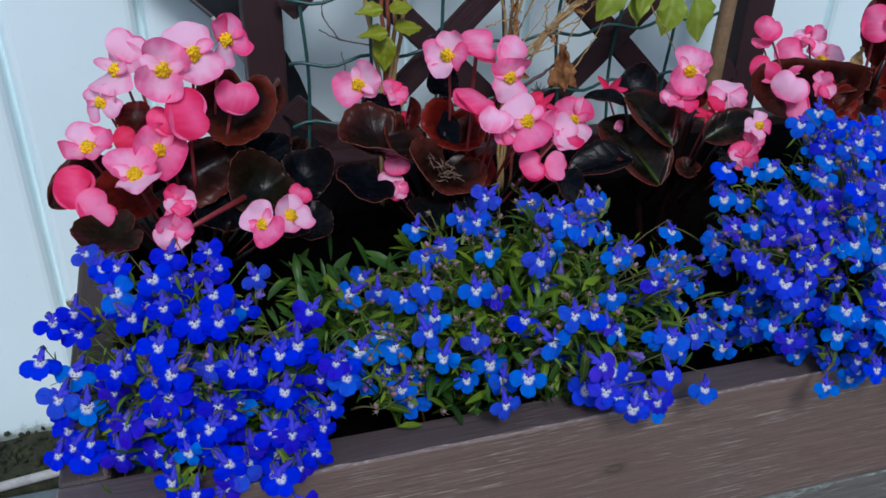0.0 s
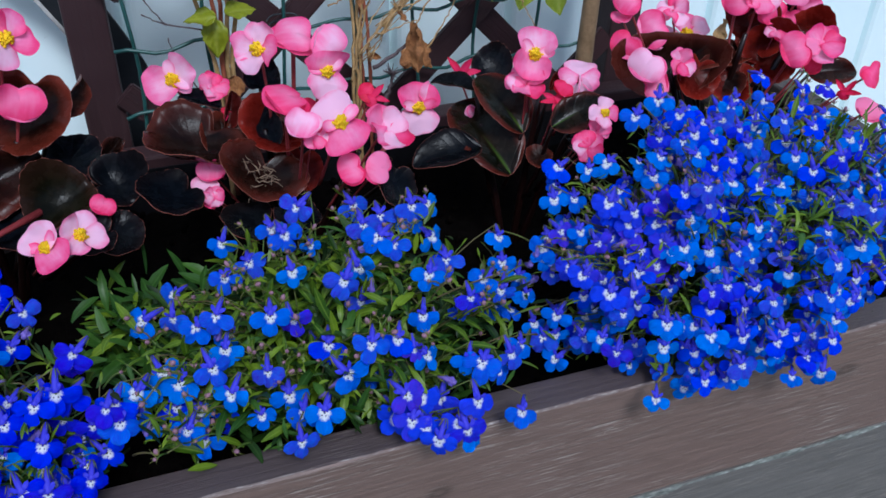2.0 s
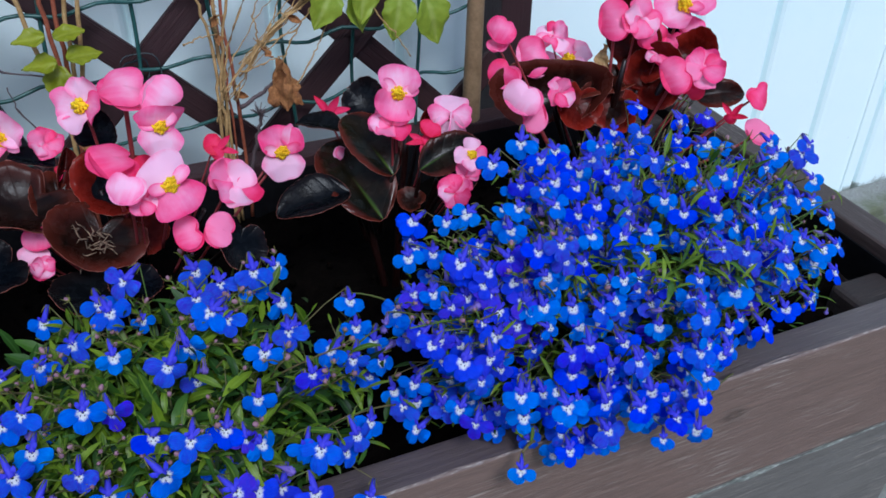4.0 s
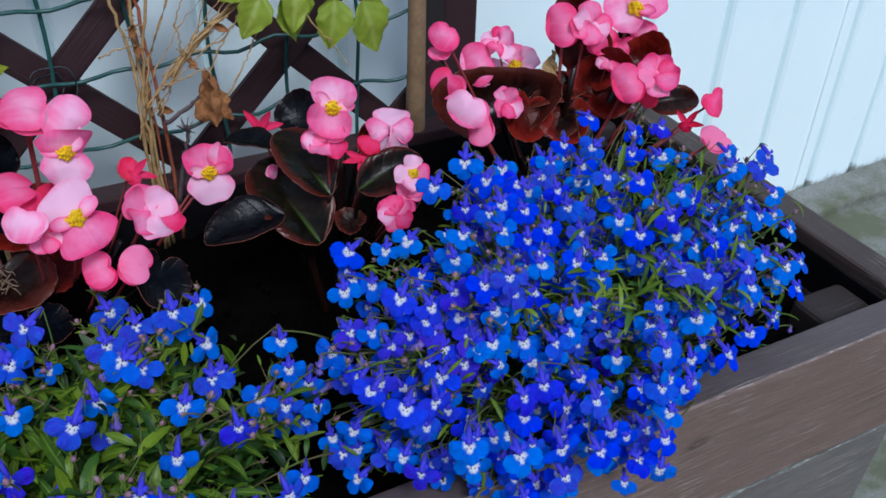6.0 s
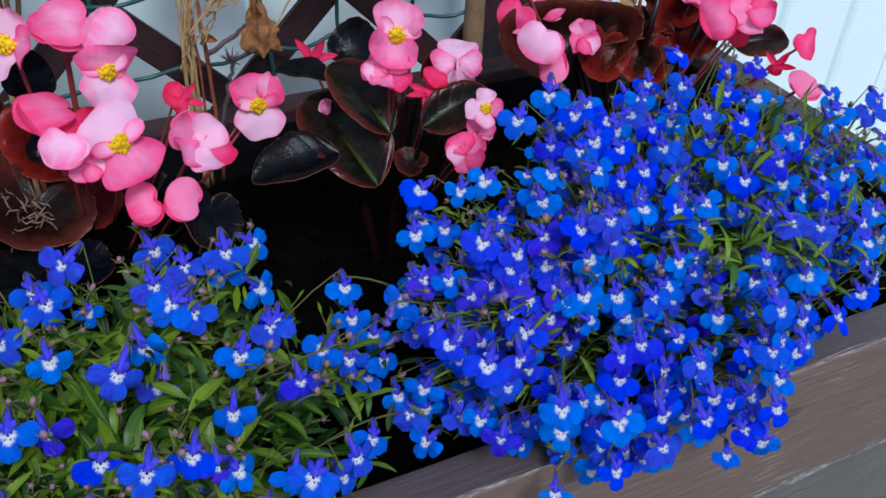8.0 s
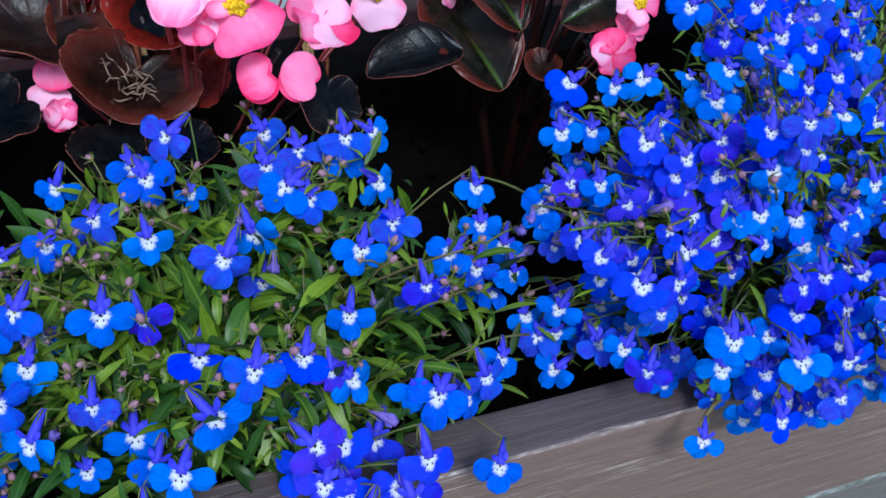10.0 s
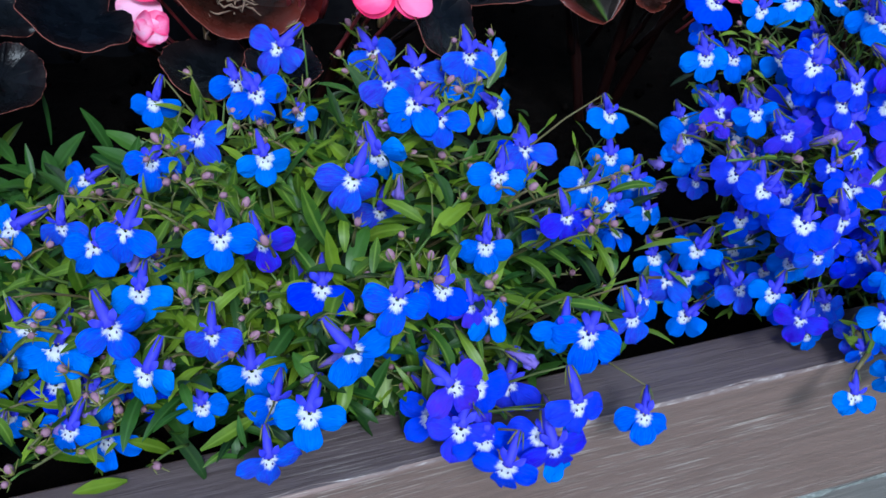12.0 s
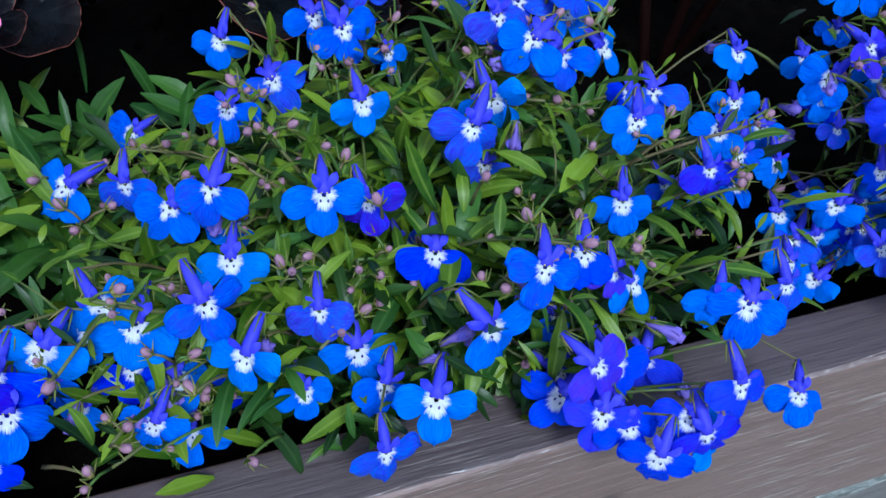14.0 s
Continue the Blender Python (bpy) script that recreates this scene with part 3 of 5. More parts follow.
liner = tagged(new("planter_liner"), "black plastic liner inside the planter box", "liner")
for x0, x1, y0, y1 in ((X0 + 0.026, X1 - 0.026, Y0 + 0.0200, Y0 + 0.0212), (X0 + 0.026, X1 - 0.026, Y1 - 0.0212, Y1 - 0.0200), (X0 + 0.0235, X0 + 0.025, Y0 + 0.021, Y1 - 0.021), (X1 - 0.025, X1 - 0.0235, Y0 + 0.021, Y1 - 0.021)):
    part("liner_side", bar(x0, x1, y0, y1, 0.2, 0.2925, 0.0003, 1, 20, 0.0006, x0), LINER, liner)

soil_g = Geo()
soil_pts, soil_uv = [], []
for i in range(80):
    for j in range(40):
        x, y = X0 + 0.024 + (X1 - X0 - 0.048) * i / 79, Y0 + 0.021 + (Y1 - Y0 - 0.042) * j / 39
        h = 0.262 + 0.009 * noise.noise(Vector((x * 22, y * 22, 0))) + 0.005 * noise.noise(Vector((x * 70, y * 70, 4))) + 0.002 * noise.noise(Vector((x * 210, y * 210, 4)))
        soil_pts.append((x, y, h))
        soil_uv.append((x, y))
soil_g.grid(soil_pts, soil_uv, 80, 40)
rng = random.Random(3)
for _ in range(420):
    s = rng.uniform(0.001, 0.0042)
    m = Matrix.Translation((rng.uniform(X0 + 0.03, X1 - 0.03), rng.uniform(Y0 + 0.025, Y1 - 0.03), 0.266)) @ Euler((rng.random() * 6, rng.random() * 6, 0)).to_matrix().to_4x4() @ Matrix.Diagonal((s, s * 0.7, s * 0.6, 1))
    soil_g.lump(m, 4, 5)
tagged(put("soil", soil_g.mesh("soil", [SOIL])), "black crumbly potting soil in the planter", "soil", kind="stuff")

# ---- the trellis, the mesh on it and the stake ----
trellis = tagged(new("trellis"), "dark brown wooden trellis with crossed diagonal slats", "trellis")
for x0, x1, y0 in ((0.0505, 0.0780, 0.613), (0.4505, 0.4765, 0.6015)):
    part("post", bar(x0, x1, y0, y0 + 0.032, 0.0, 1.5, 0.002, 2), LATTICE, trellis)
part("rail", bar(0.079, 0.4495, 0.615, 0.633, 1.46, 1.49, 0.002, 2), LATTICE, trellis)


def slat(x, z, up, y):
    """A diagonal slat through (x, z), cut off at the posts."""
    d = 1 if up else -1
    lo, hi = 0.0785, 0.4495
    bm = bmesh.new()
    w, th = 0.0095, 0.006
    ends = []
    for xe in (lo, hi):
        ends.append((xe, z + d * (xe - x)))
    (xa, za), (xb, zb) = ends
    if za < 0.29 or zb < 0.29:
        if za < zb:
            xa, za = xa + (0.29 - za), 0.29
        else:
            xb, zb = xb - (0.29 - zb), 0.29
    if za > 1.45 or zb > 1.45:
        if za > zb:
            xa, za = xa + (za - 1.45), 1.45
        else:
            xb, zb = xb - (zb - 1.45), 1.45
    length = math.hypot(xb - xa, zb - za)
    bmesh.ops.create_cube(bm, size=1.0)
    bmesh.ops.scale(bm, vec=(2 * w, th, length), verts=bm.verts)
    bmesh.ops.bevel(bm, geom=list(bm.edges), offset=0.0012, segments=2, affect="EDGES")
    ob = part("slat", bm, LATTICE, trellis)
    ob.matrix_basis = Matrix.Translation(((xa + xb) / 2, y, (za + zb) / 2)) @ Matrix.Rotation(math.atan2(xb - xa, zb - za), 4, "Y")
    return ob


PITCH = 0.146
for k in range(-2, 11):
    zc = 0.372 + PITCH * (k - 1)
    if zc + (0.433 - 0.189) > 0.31 and zc - 0.12 < 1.4:
        slat(0.189, zc, True, 0.6045)
    if zc + 0.12 > 0.31 and zc - 0.244 < 1.4:
        slat(0.189, zc, False, 0.611)

mesh_fence = tagged(new("wire_mesh"), "dark green plastic-coated wire mesh tied to the trellis", "wire mesh")


def wire(path, r=0.0013):
    g = Geo()
    g.tube(path, r, 7)
    return put("wire", g.mesh("wire", [PVC]), mesh_fence)


VERT = [0.0895, 0.139, 0.189, 0.238, 0.2845, 0.3325, 0.380, 0.428]
for i, x in enumerate(VERT):
    wire([(x + 0.0022 * math.sin(z * 40 + i * 2), 0.5965 + 0.002 * math.sin(z * 60 + i), z) for z in (0.298 + 0.012 * k for k in range(80))])
for k in range(24):
    z0 = 0.325 + 0.0455 * (k)
    wire([(0.078 + 0.0085 * j, 0.5935 + 0.0022 * math.sin(j * 0.9 + k), z0 + 0.05 * (0.0085 * j) + 0.0022 * math.sin((0.0085 * j) / 0.0485 * 6.283 + k)) for j in range(42)])
# loops of tie wire round a crossing
tie = tagged(new("tie_wire"), "dark loops of tie wire round a slat crossing", "wire")
for k, (r, tilt, dx) in enumerate(((0.0125, 10, 0.0), (0.0085, 30, -0.003))):
    g = Geo()
    g.tube([(0.189 + dx + r * math.cos(a), 0.5915 + 0.005 * math.sin(a * 1.0 + k), 0.3765 + r * 0.9 * math.sin(a) + 0.0015 * math.sin(3 * a)) for a in (2 * math.pi * i / 24 for i in range(25))], 0.0005, 6)
    put("loop", g.mesh("loop", [TIE]), tie)

stake_g = Geo()
stake_g.tube([(0.4205 + 0.0006 * i, 0.588, 0.255 + 0.05 * i) for i in range(22)], [0.0066 + 0.0005 * math.sin(i * 1.7) for i in range(22)], 12)
tagged(put("garden_stake", stake_g.mesh("garden_stake", [CANE])), "tan wooden stake standing against the trellis post", "stake")

# a black sheet with a pale edge between the trellis and the wall
black_sheet = tagged(new("black_panel"), "black sheet with a pale border fixed behind the trellis post", "panel")
quad = [(0.060, 0.338), (0.060, 0.95), (-0.35, 0.77), (0.0325, 0.3865)]
flap = [(0.056, -0.02), (0.128, -0.02), (0.127, 0.2), (0.113, 0.28), (0.096, 0.332), (0.082, 0.362), (0.068, 0.39), (0.056, 0.4)]


def flat_sheet(outline, y0, y1):
    bm = bmesh.new()
    fr = [bm.verts.new((x, y0, z)) for x, z in outline]
    bk = [bm.verts.new((x, y1, z)) for x, z in outline]
    bm.faces.new(fr)
    bm.faces.new(list(reversed(bk)))
    for i in range(len(outline)):
        j = (i + 1) % len(outline)
        bm.faces.new((fr[j], fr[i], bk[i], bk[j]))
    bmesh.ops.recalc_face_normals(bm, faces=bm.faces)
    return bm


part("panel_sheet", flat_sheet(quad, 0.672, 0.677), BLACK_SHEET, black_sheet)
part("panel_flap", flat_sheet(flap, 0.6765, 0.681), BLACK_SHEET, black_sheet)
for (xa, za), (xb, zb) in ((quad[2], quad[3]), (quad[3], quad[0])):
    g = Geo()
    g.tube([(xa, 0.6735, za), ((xa + xb) / 2, 0.6735, (za + zb) / 2), (xb, 0.6735, zb)], 0.0022, 6)
    put("border", g.mesh("border", [PALE_EDGE]), black_sheet, None, "pale edge strip")


# ---- lobelias ----
def lobe(length, half, start=0.0, back=0.0, cup=0.0, ruffle=0.0, seed=0.0):
    """A petal lobe along -Y: narrow foot, broad end with a faint point."""

    def fn(u, v):
        if u > 0.62:
            w = max(0.0, 1 - ((u - 0.62) / 0.38) ** 2.3) ** 0.55
        else:
            s = u / 0.62
            w = 0.27 + 0.73 * (s ** 1.25 * (2.25 - 1.25 * s))
        w = max(w, 0.05)
        w *= 1 + 0.04 * math.sin(seed + 9 * u) * math.copysign(1, v)
        x = half * w * v + 0.0005 * math.sin(seed) * u * u
        tip = 0.0003 * math.exp(-(v / 0.2) ** 2) * max(0.0, u - 0.8) * 5
        z = 0.0007 * math.sin(u * 3.0) - back * u * u + cup * (v * w) ** 2 + ruffle * (math.sin(v * 4 + seed) * u + 0.7 * math.sin(v * 7 + 2 * seed + 4 * u) * u * u)
        return (x, -start - length * u - tip, z)

    return fn


def lobelia_meshes(seed, tint):
    r = random.Random(seed)
    lip = Geo()
    spread = r.uniform(62, 80)
    for ang, ln, hw in ((-spread + r.uniform(-6, 6), 0.0090, 0.0040), (spread + r.uniform(-6, 6), 0.0090, 0.0040), (r.uniform(-7, 7), 0.0090, 0.0038)):
        m = Matrix.Rotation(radians(ang), 4, "Z") @ Matrix.Rotation(radians(r.uniform(-18, 8)), 4, "X") @ Matrix.Rotation(radians(r.uniform(-12, 12)), 4, "Y")
        m = Matrix.Translation((0, 0, 0.0003 if abs(ang) < 20 else 0.0)) @ m
        ln *= r.uniform(0.9, 1.08)
        lip.sheet(lobe(ln, hw * r.uniform(0.9, 1.08), 0.0005, r.uniform(0.0004, 0.0034), r.uniform(-0.0022, 0.0002), 0.0006, r.random() * 6), 10, 7, 2 if abs(ang) < 20 else 0, m)
    # dark dots where the lobes meet, the mouth of the tube, yellow marks over it
    for sx in (-1, 1):
        lip.lump(Matrix.Translation((sx * 0.00085, -0.0014, 0.0009)) @ Matrix.Diagonal((0.00028, 0.00045, 0.00022, 1)), 4, 6, 1)
        lip.lump(Matrix.Translation((sx * 0.0006, 0.0004, 0.0009)) @ Matrix.Diagonal((0.00022, 0.0003, 0.00022, 1)), 4, 6, 3)
    lip.lump(Matrix.Translation((0, 0.0011, 0.0004)) @ Matrix.Diagonal((0.0006, 0.0005, 0.0003, 1)), 4, 6, 1)
    tube = Geo()
    tube.tube([(0, 0.0002, 0.0001), (0, 0.0022, -0.0006), (0, 0.0052, -0.0022), (0, 0.0088, -0.0046)], [0.0016, 0.0016, 0.0013, 0.0009], 8, 0)
    for sx in (-1, 1):
        m = Matrix.Translation((sx * 0.0007, 0.0014, 0.0006)) @ Matrix.Rotation(radians(180 - sx * r.uniform(18, 58)), 4, "Z") @ Matrix.Rotation(radians(r.uniform(-30, 10)), 4, "X")
        tube.sheet(lobe(r.uniform(0.0029, 0.0043), 0.001, 0.0, r.uniform(-0.001, 0.0014), 0.0, 0.0002, r.random() * 6), 6, 4, 0, m)
    for k in range(5):
        a = k * 1.257
        m = Matrix.Translation((0, 0.0086, -0.0045)) @ Matrix.Rotation(a, 4, Vector((0, 0.83, -0.55)))
        tube.tube([m @ Vector((0.0008, 0, 0)), m @ Vector((0.0015, -0.0012, 0.0009)), m @ Vector((0.0024, -0.0036, 0.0024))], [0.0003, 0.00024, 0.00009], 4, 1)
    return lip.mesh("flower", [LOB_PETAL[tint], LOB_THROAT, LOB_LIP[tint], LOB_POLLEN]), tube.mesh("tube", [LOB_TUBE, LOB_CALYX])


LOB = {k: [lobelia_meshes(100 + i, k) for i in range(12)] for k in ("cobalt", "azure", "indigo", "violet")}


def bud_mesh(seed):
    """A round bud held by five spreading green sepals."""
    r = random.Random(seed)
    g = Geo()
    g.lump(Matrix.Diagonal((0.0014, 0.0014, 0.0016 * r.uniform(0.85, 1.5), 1)), 6, 8, 0)
    g.lump(Matrix.Translation((0, 0, -0.0014)) @ Matrix.Diagonal((0.0012, 0.0012, 0.0011, 1)), 4, 6, 1)
    for k in range(5):
        m = Matrix.Rotation(k * 1.257 + r.uniform(-0.3, 0.3), 4, "Z")
        out = r.uniform(0.0022, 0.0042)
        g.tube([m @ Vector((0.0006, 0, -0.002)), m @ Vector((0.0017, 0, -0.0012)), m @ Vector((out, 0, r.uniform(0.0, 0.0028)))], [0.0004, 0.00032, 0.0001], 4, 1)
    return g.mesh("bud", [LOB_BUD, LOB_CALYX])


BUDS = [bud_mesh(i) for i in range(6)]


def spent_mesh(seed):
    """A withered, closed flower: a shrivelled violet funnel in its calyx."""
    r = random.Random(seed)
    g = Geo()
    g.tube([(0, 0, 0), (0.0003, 0.0002, 0.003), (0.0008, 0.0, 0.0062), (0.0012, -0.0006, 0.009)], [0.0007, 0.0009, 0.0016, 0.0011], 7, 0)
    for k in range(4):
        m = Matrix.Translation((0.0011, -0.0005, 0.0085)) @ Matrix.Rotation(k * 1.57 + r.random(), 4, "Z") @ Matrix.Rotation(radians(r.uniform(50, 80)), 4, "X")
        g.sheet(lobe(0.0036, 0.001, 0.0, r.uniform(-0.001, 0.002), 0.001), 5, 3, 0, m)
    for k in range(5):
        m = Matrix.Rotation(k * 1.257, 4, "Z")
        g.tube([m @ Vector((0.0006, 0, 0)), m @ Vector((0.0014, 0, 0.0016)), m @ Vector((0.002, 0, 0.0045))], [0.0003, 0.00025, 0.0001], 4, 1)
    return g.mesh("spent_flower", [LOB_SPENT, LOB_CALYX])


SPENT = [spent_mesh(i) for i in range(3)]


def blade(length, half, bend, fold, teeth=0.0):
    """A lance-shaped leaf along +Y that arches over by the angle bend, with a folded midrib and faint teeth."""
    k = bend if abs(bend) > 0.05 else 0.05

    def fn(u, v):
        w = max(0.06, math.sin(math.pi * (0.07 + 0.92 * u) ** 1.12) ** 0.85 if u < 1 else 0.06)
        w *= 1 + teeth * math.sin(u * 32 + (1 if v > 0 else 0))
        lift = fold * abs(v) * half * w
        return (half * w * v, length * math.sin(k * u) / k - lift * math.sin(-k * u), -length * (1 - math.cos(k * u)) / k + lift * math.cos(k * u))

    return fn


def lobelia_plant(label, root, flowers, n_fill, leaf_len, green, bud_count, seed, fresh=0.5, size=1.0, leafy=14, azure=0.0, tufts=(), tint="cobalt", shoots=30, wide=0.12, violet=(0, 0, -1)):
    r = random.Random(seed)
    plant = tagged(new("lobelia_plant"), label, "lobelia", group="lobelias in the planter")
    root = Vector(root)
    violet = Vector(violet) - root
    plant.matrix_basis = Matrix.Translation(root)
    g = Geo()
    heads = [(Vector(p) / 1000 - root, 1.0) for p in flowers]
    base = list(heads)
    for k in range(n_fill):
        p, _s = r.choice(base)
        if k % 2:
            near = [q for q, _t in base if 0.012 < (q - p).length < 0.05]
            if near:
                p = p.lerp(r.choice(near), r.uniform(0.35, 0.65))
        q = p * r.uniform(0.82, 0.98) + Vector((r.uniform(-0.012, 0.012), r.uniform(-0.008, 0.012), r.uniform(-0.012, 0.0)))
        if q.z > 0.03:
            heads.append((q, r.uniform(0.7, 0.98)))

    def leaf_at(p, d, ln, half, slot, fine=False):
        d = Vector(d).normalized()
        side = d.cross(Vector((r.uniform(-0.35, 0.35), r.uniform(-0.35, 0.35), 1)))
        side = side.normalized() if side.length > 1e-3 else Vector((1, 0, 0))
        up = side.cross(d)
        m = Matrix((side, d, up)).transposed().to_4x4()
        if (root.y + p.y + d.y * ln < 0.281 and root.z + p.z < 0.33) or root.y + p.y < 0.283 or not (X0 + 0.012 < root.x + p.x + d.x * ln < X1 - 0.026):
            return
        fn = blade(ln, half, r.uniform(-0.5, 1.5), r.uniform(0.1, 0.5), 0.0 if fine else 0.07)
        g.sheet(fn, 5 if fine else 9, 3 if fine else 5, slot, Matrix.Translation(p) @ m)

    for p, s in heads:
        out = Vector((p.x * 2.0, p.y * 1.2, 0))
        n = Vector((-0.12, -0.72, 0.58)) + out * 0.9 + Vector((r.gauss(0, 0.24), r.gauss(0, 0.18), r.gauss(0, 0.2)))
        roll = r.gauss(0, 22)
        pose_m = facing(p, n, roll, s * size * r.uniform(0.84, 1.08))
        shade = "azure" if r.random() < azure else tint
        if (p - violet).length < 0.038 * r.uniform(0.4, 1.15):
            shade = "violet"
        lip, tube = r.choice(LOB[shade])
        fl = put("flower", lip, plant, pose_m)
        put("tube", tube, fl, None, "violet tube and narrow upper lobes")
        end = pose_m @ Vector((0, 0.0088, -0.0046))
        start = Vector((r.gauss(0, 0.022) + p.x * 0.25, r.gauss(0, 0.012) + p.y * 0.3, r.uniform(-0.012, 0.0)))
        path = arc(start, end, 0.012 + 0.25 * p.length * r.uniform(0.1, 0.5), 8, Vector((r.gauss(0, 0.006), r.gauss(0, 0.006), 0)))
        if root.y + end.y < Y0 + 0.012 and root.z + end.z < 0.315:
            rim = Vector((end.x * 0.97 + r.gauss(0, 0.004), Y0 - 0.003 - root.y, 0.3075 - root.z))
            path = arc(start, rim, 0.012, 5)[:-1] + arc(rim, end, 0.005, 4)
            g.tube(path[3:], [0.001, 0.00095, 0.0009, 0.0008, 0.0007], 6, 2)
            for k in range(4):
                q = path[4].lerp(path[6], r.random())
                g.sheet(blade(r.uniform(0.006, 0.01), 0.0009, 0.5, 0.3), 6, 3, 0, facing(q, (r.gauss(0, 0.4), -1, 0.4), r.uniform(-70, 70)))
        g.tube(path, [0.0008 - 0.00008 * k for k in range(8)], 5, 2)
        for k in range(r.randint(4, 7)):
            f = r.uniform(0.15, 0.8)
            i = min(6, int(f * 7))
            q = path[i].lerp(path[i + 1], f * 7 - i)
            d = (path[i + 1] - path[i]).normalized() * 0.5 + Vector((r.gauss(0, 0.7), r.gauss(-0.2, 0.6), r.gauss(0.35, 0.35)))
            ln = leaf_len * r.uniform(0.55, 1.15) * (1.15 - 0.5 * f)
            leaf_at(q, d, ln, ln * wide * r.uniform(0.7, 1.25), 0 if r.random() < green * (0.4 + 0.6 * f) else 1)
        # one thread-like side stalk with a bract
        q = path[r.choice((5, 6))]
        d = Vector((r.gauss(0, 1), r.gauss(0, 1), r.gauss(0.5, 0.5))).normalized()
        if root.y + q.y > 0.287:
            tip = q + d * r.uniform(0.005, 0.012)
            g.tube([q, (q + tip) / 2 + Vector((0, 0, 0.001)), tip], [0.00034, 0.0003, 0.00022], 4, 2)
            leaf_at(tip, d, 0.005, 0.0007, 0, True)

    def bud_at(q, d, sc):
        b = facing(q, d, r.uniform(0, 360), sc)
        put("bud", r.choice(BUDS), plant, b)
        return b @ Vector((0, 0, -0.002))

    # leafy shoots that rise between the flowers and end in a spray of buds
    for _ in range(shoots):
        p, _s = r.choice(base)
        foot = p * r.uniform(0.35, 0.55) + Vector((r.gauss(0, 0.01), r.gauss(0.004, 0.008), 0))
        top = p * r.uniform(0.9, 1.02) + Vector((r.gauss(0, 0.009), r.gauss(0.0, 0.007), r.uniform(-0.008, 0.006)))
        if root.y + top.y < 0.288 or not (X0 + 0.015 < root.x + top.x < X1 - 0.035):
            continue
        path = arc(foot, top, 0.012, 9, Vector((r.gauss(0, 0.009), r.gauss(0, 0.008), 0)))
        g.tube(path, [0.0007 - 0.00004 * k for k in range(9)], 5, 2)
        turn = r.random() * 6.3
        for k in range(12):
            f = 0.18 + 0.8 * k / 12
            i = min(7, int(f * 8))
            q = path[i].lerp(path[i + 1], f * 8 - i)
            a = turn + k * 2.4
            d = Vector((math.cos(a), math.sin(a), r.uniform(0.25, 0.9)))
            ln = leaf_len * (1.45 - 1.15 * f) * r.uniform(0.8, 1.15)
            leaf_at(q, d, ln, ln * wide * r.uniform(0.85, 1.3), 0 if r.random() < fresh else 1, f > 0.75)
        for k in range(r.randint(2, 4)):
            a = turn + 1 + k * 1.9
            d = Vector((math.cos(a) * 0.8, math.sin(a) * 0.8 - 0.3, r.uniform(0.3, 1.0))).normalized()
            q = path[r.choice((6, 7, 8))]
            b = bud_at(q + d * r.uniform(0.003, 0.009), d, r.uniform(0.5, 0.85))
            g.tube([q, (q + b) / 2 + Vector((0, 0, 0.0008)), b], [0.0004, 0.00036, 0.00032], 4, 2)
    # single buds and spent flowers on thin stalks
    for _ in range(bud_count):
        p, _s = r.choice(base)
        q = p * r.uniform(0.88, 1.02) + Vector((r.gauss(0, 0.012), r.gauss(0.002, 0.01), r.uniform(-0.008, 0.008)))
        if root.y + q.y < 0.285 or not (X0 + 0.01 < root.x + q.x < X1 - 0.03):
            continue
        b = bud_at(q, Vector((r.gauss(0, 0.5), r.gauss(-0.3, 0.5), r.gauss(0.7, 0.4))), r.uniform(0.5, 0.85))
        g.tube(arc(q * 0.86, b, 0.003, 5), [0.0006, 0.0005, 0.00045, 0.0004, 0.00035], 4, 2)
    for _ in range(bud_count // 2):
        p, _s = r.choice(base)
        q = p * r.uniform(0.88, 1.0) + Vector((r.gauss(0, 0.012), r.gauss(0, 0.01), r.uniform(-0.008, 0.006)))
        if root.y + q.y < 0.285 or not (X0 + 0.01 < root.x + q.x < X1 - 0.03):
            continue
        d = Vector((r.gauss(0, 0.7), r.gauss(-0.5, 0.5), r.gauss(-0.1, 0.6)))
        put("spent_flower", r.choice(SPENT), plant, facing(q, d, r.uniform(0, 360), r.uniform(0.6, 1.0)))
        g.tube(arc(q * 0.86, q, 0.003, 5), [0.0006, 0.0005, 0.00045, 0.0004, 0.0004], 4, 2)
    # the leafy heart of the cushion; deep leaves take darker greens as shade
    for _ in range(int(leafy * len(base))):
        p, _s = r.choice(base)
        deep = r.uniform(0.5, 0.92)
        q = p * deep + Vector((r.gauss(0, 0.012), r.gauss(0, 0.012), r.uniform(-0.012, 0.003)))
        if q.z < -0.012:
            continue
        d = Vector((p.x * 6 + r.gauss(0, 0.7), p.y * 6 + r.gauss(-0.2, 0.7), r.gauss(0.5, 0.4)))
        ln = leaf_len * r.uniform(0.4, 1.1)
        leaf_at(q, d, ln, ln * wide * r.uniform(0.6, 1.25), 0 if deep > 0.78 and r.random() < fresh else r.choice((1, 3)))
    for tuft in tufts:
        c = Vector(tuft) / 1000 - root
        for _ in range(38):
            q = c * r.uniform(0.8, 1.0) + Vector((r.gauss(0, 0.011), r.gauss(0, 0.011), r.uniform(-0.014, 0.002)))
            d = Vector((c.x * 5 + r.gauss(0, 0.8), c.y * 5 + r.gauss(-0.3, 0.7), r.gauss(0.55, 0.4)))
            ln = leaf_len * r.uniform(0.7, 1.4)
            leaf_at(q, d, ln, ln * wide * r.uniform(0.7, 1.35), 0 if r.random() < fresh ** 3 else 3)
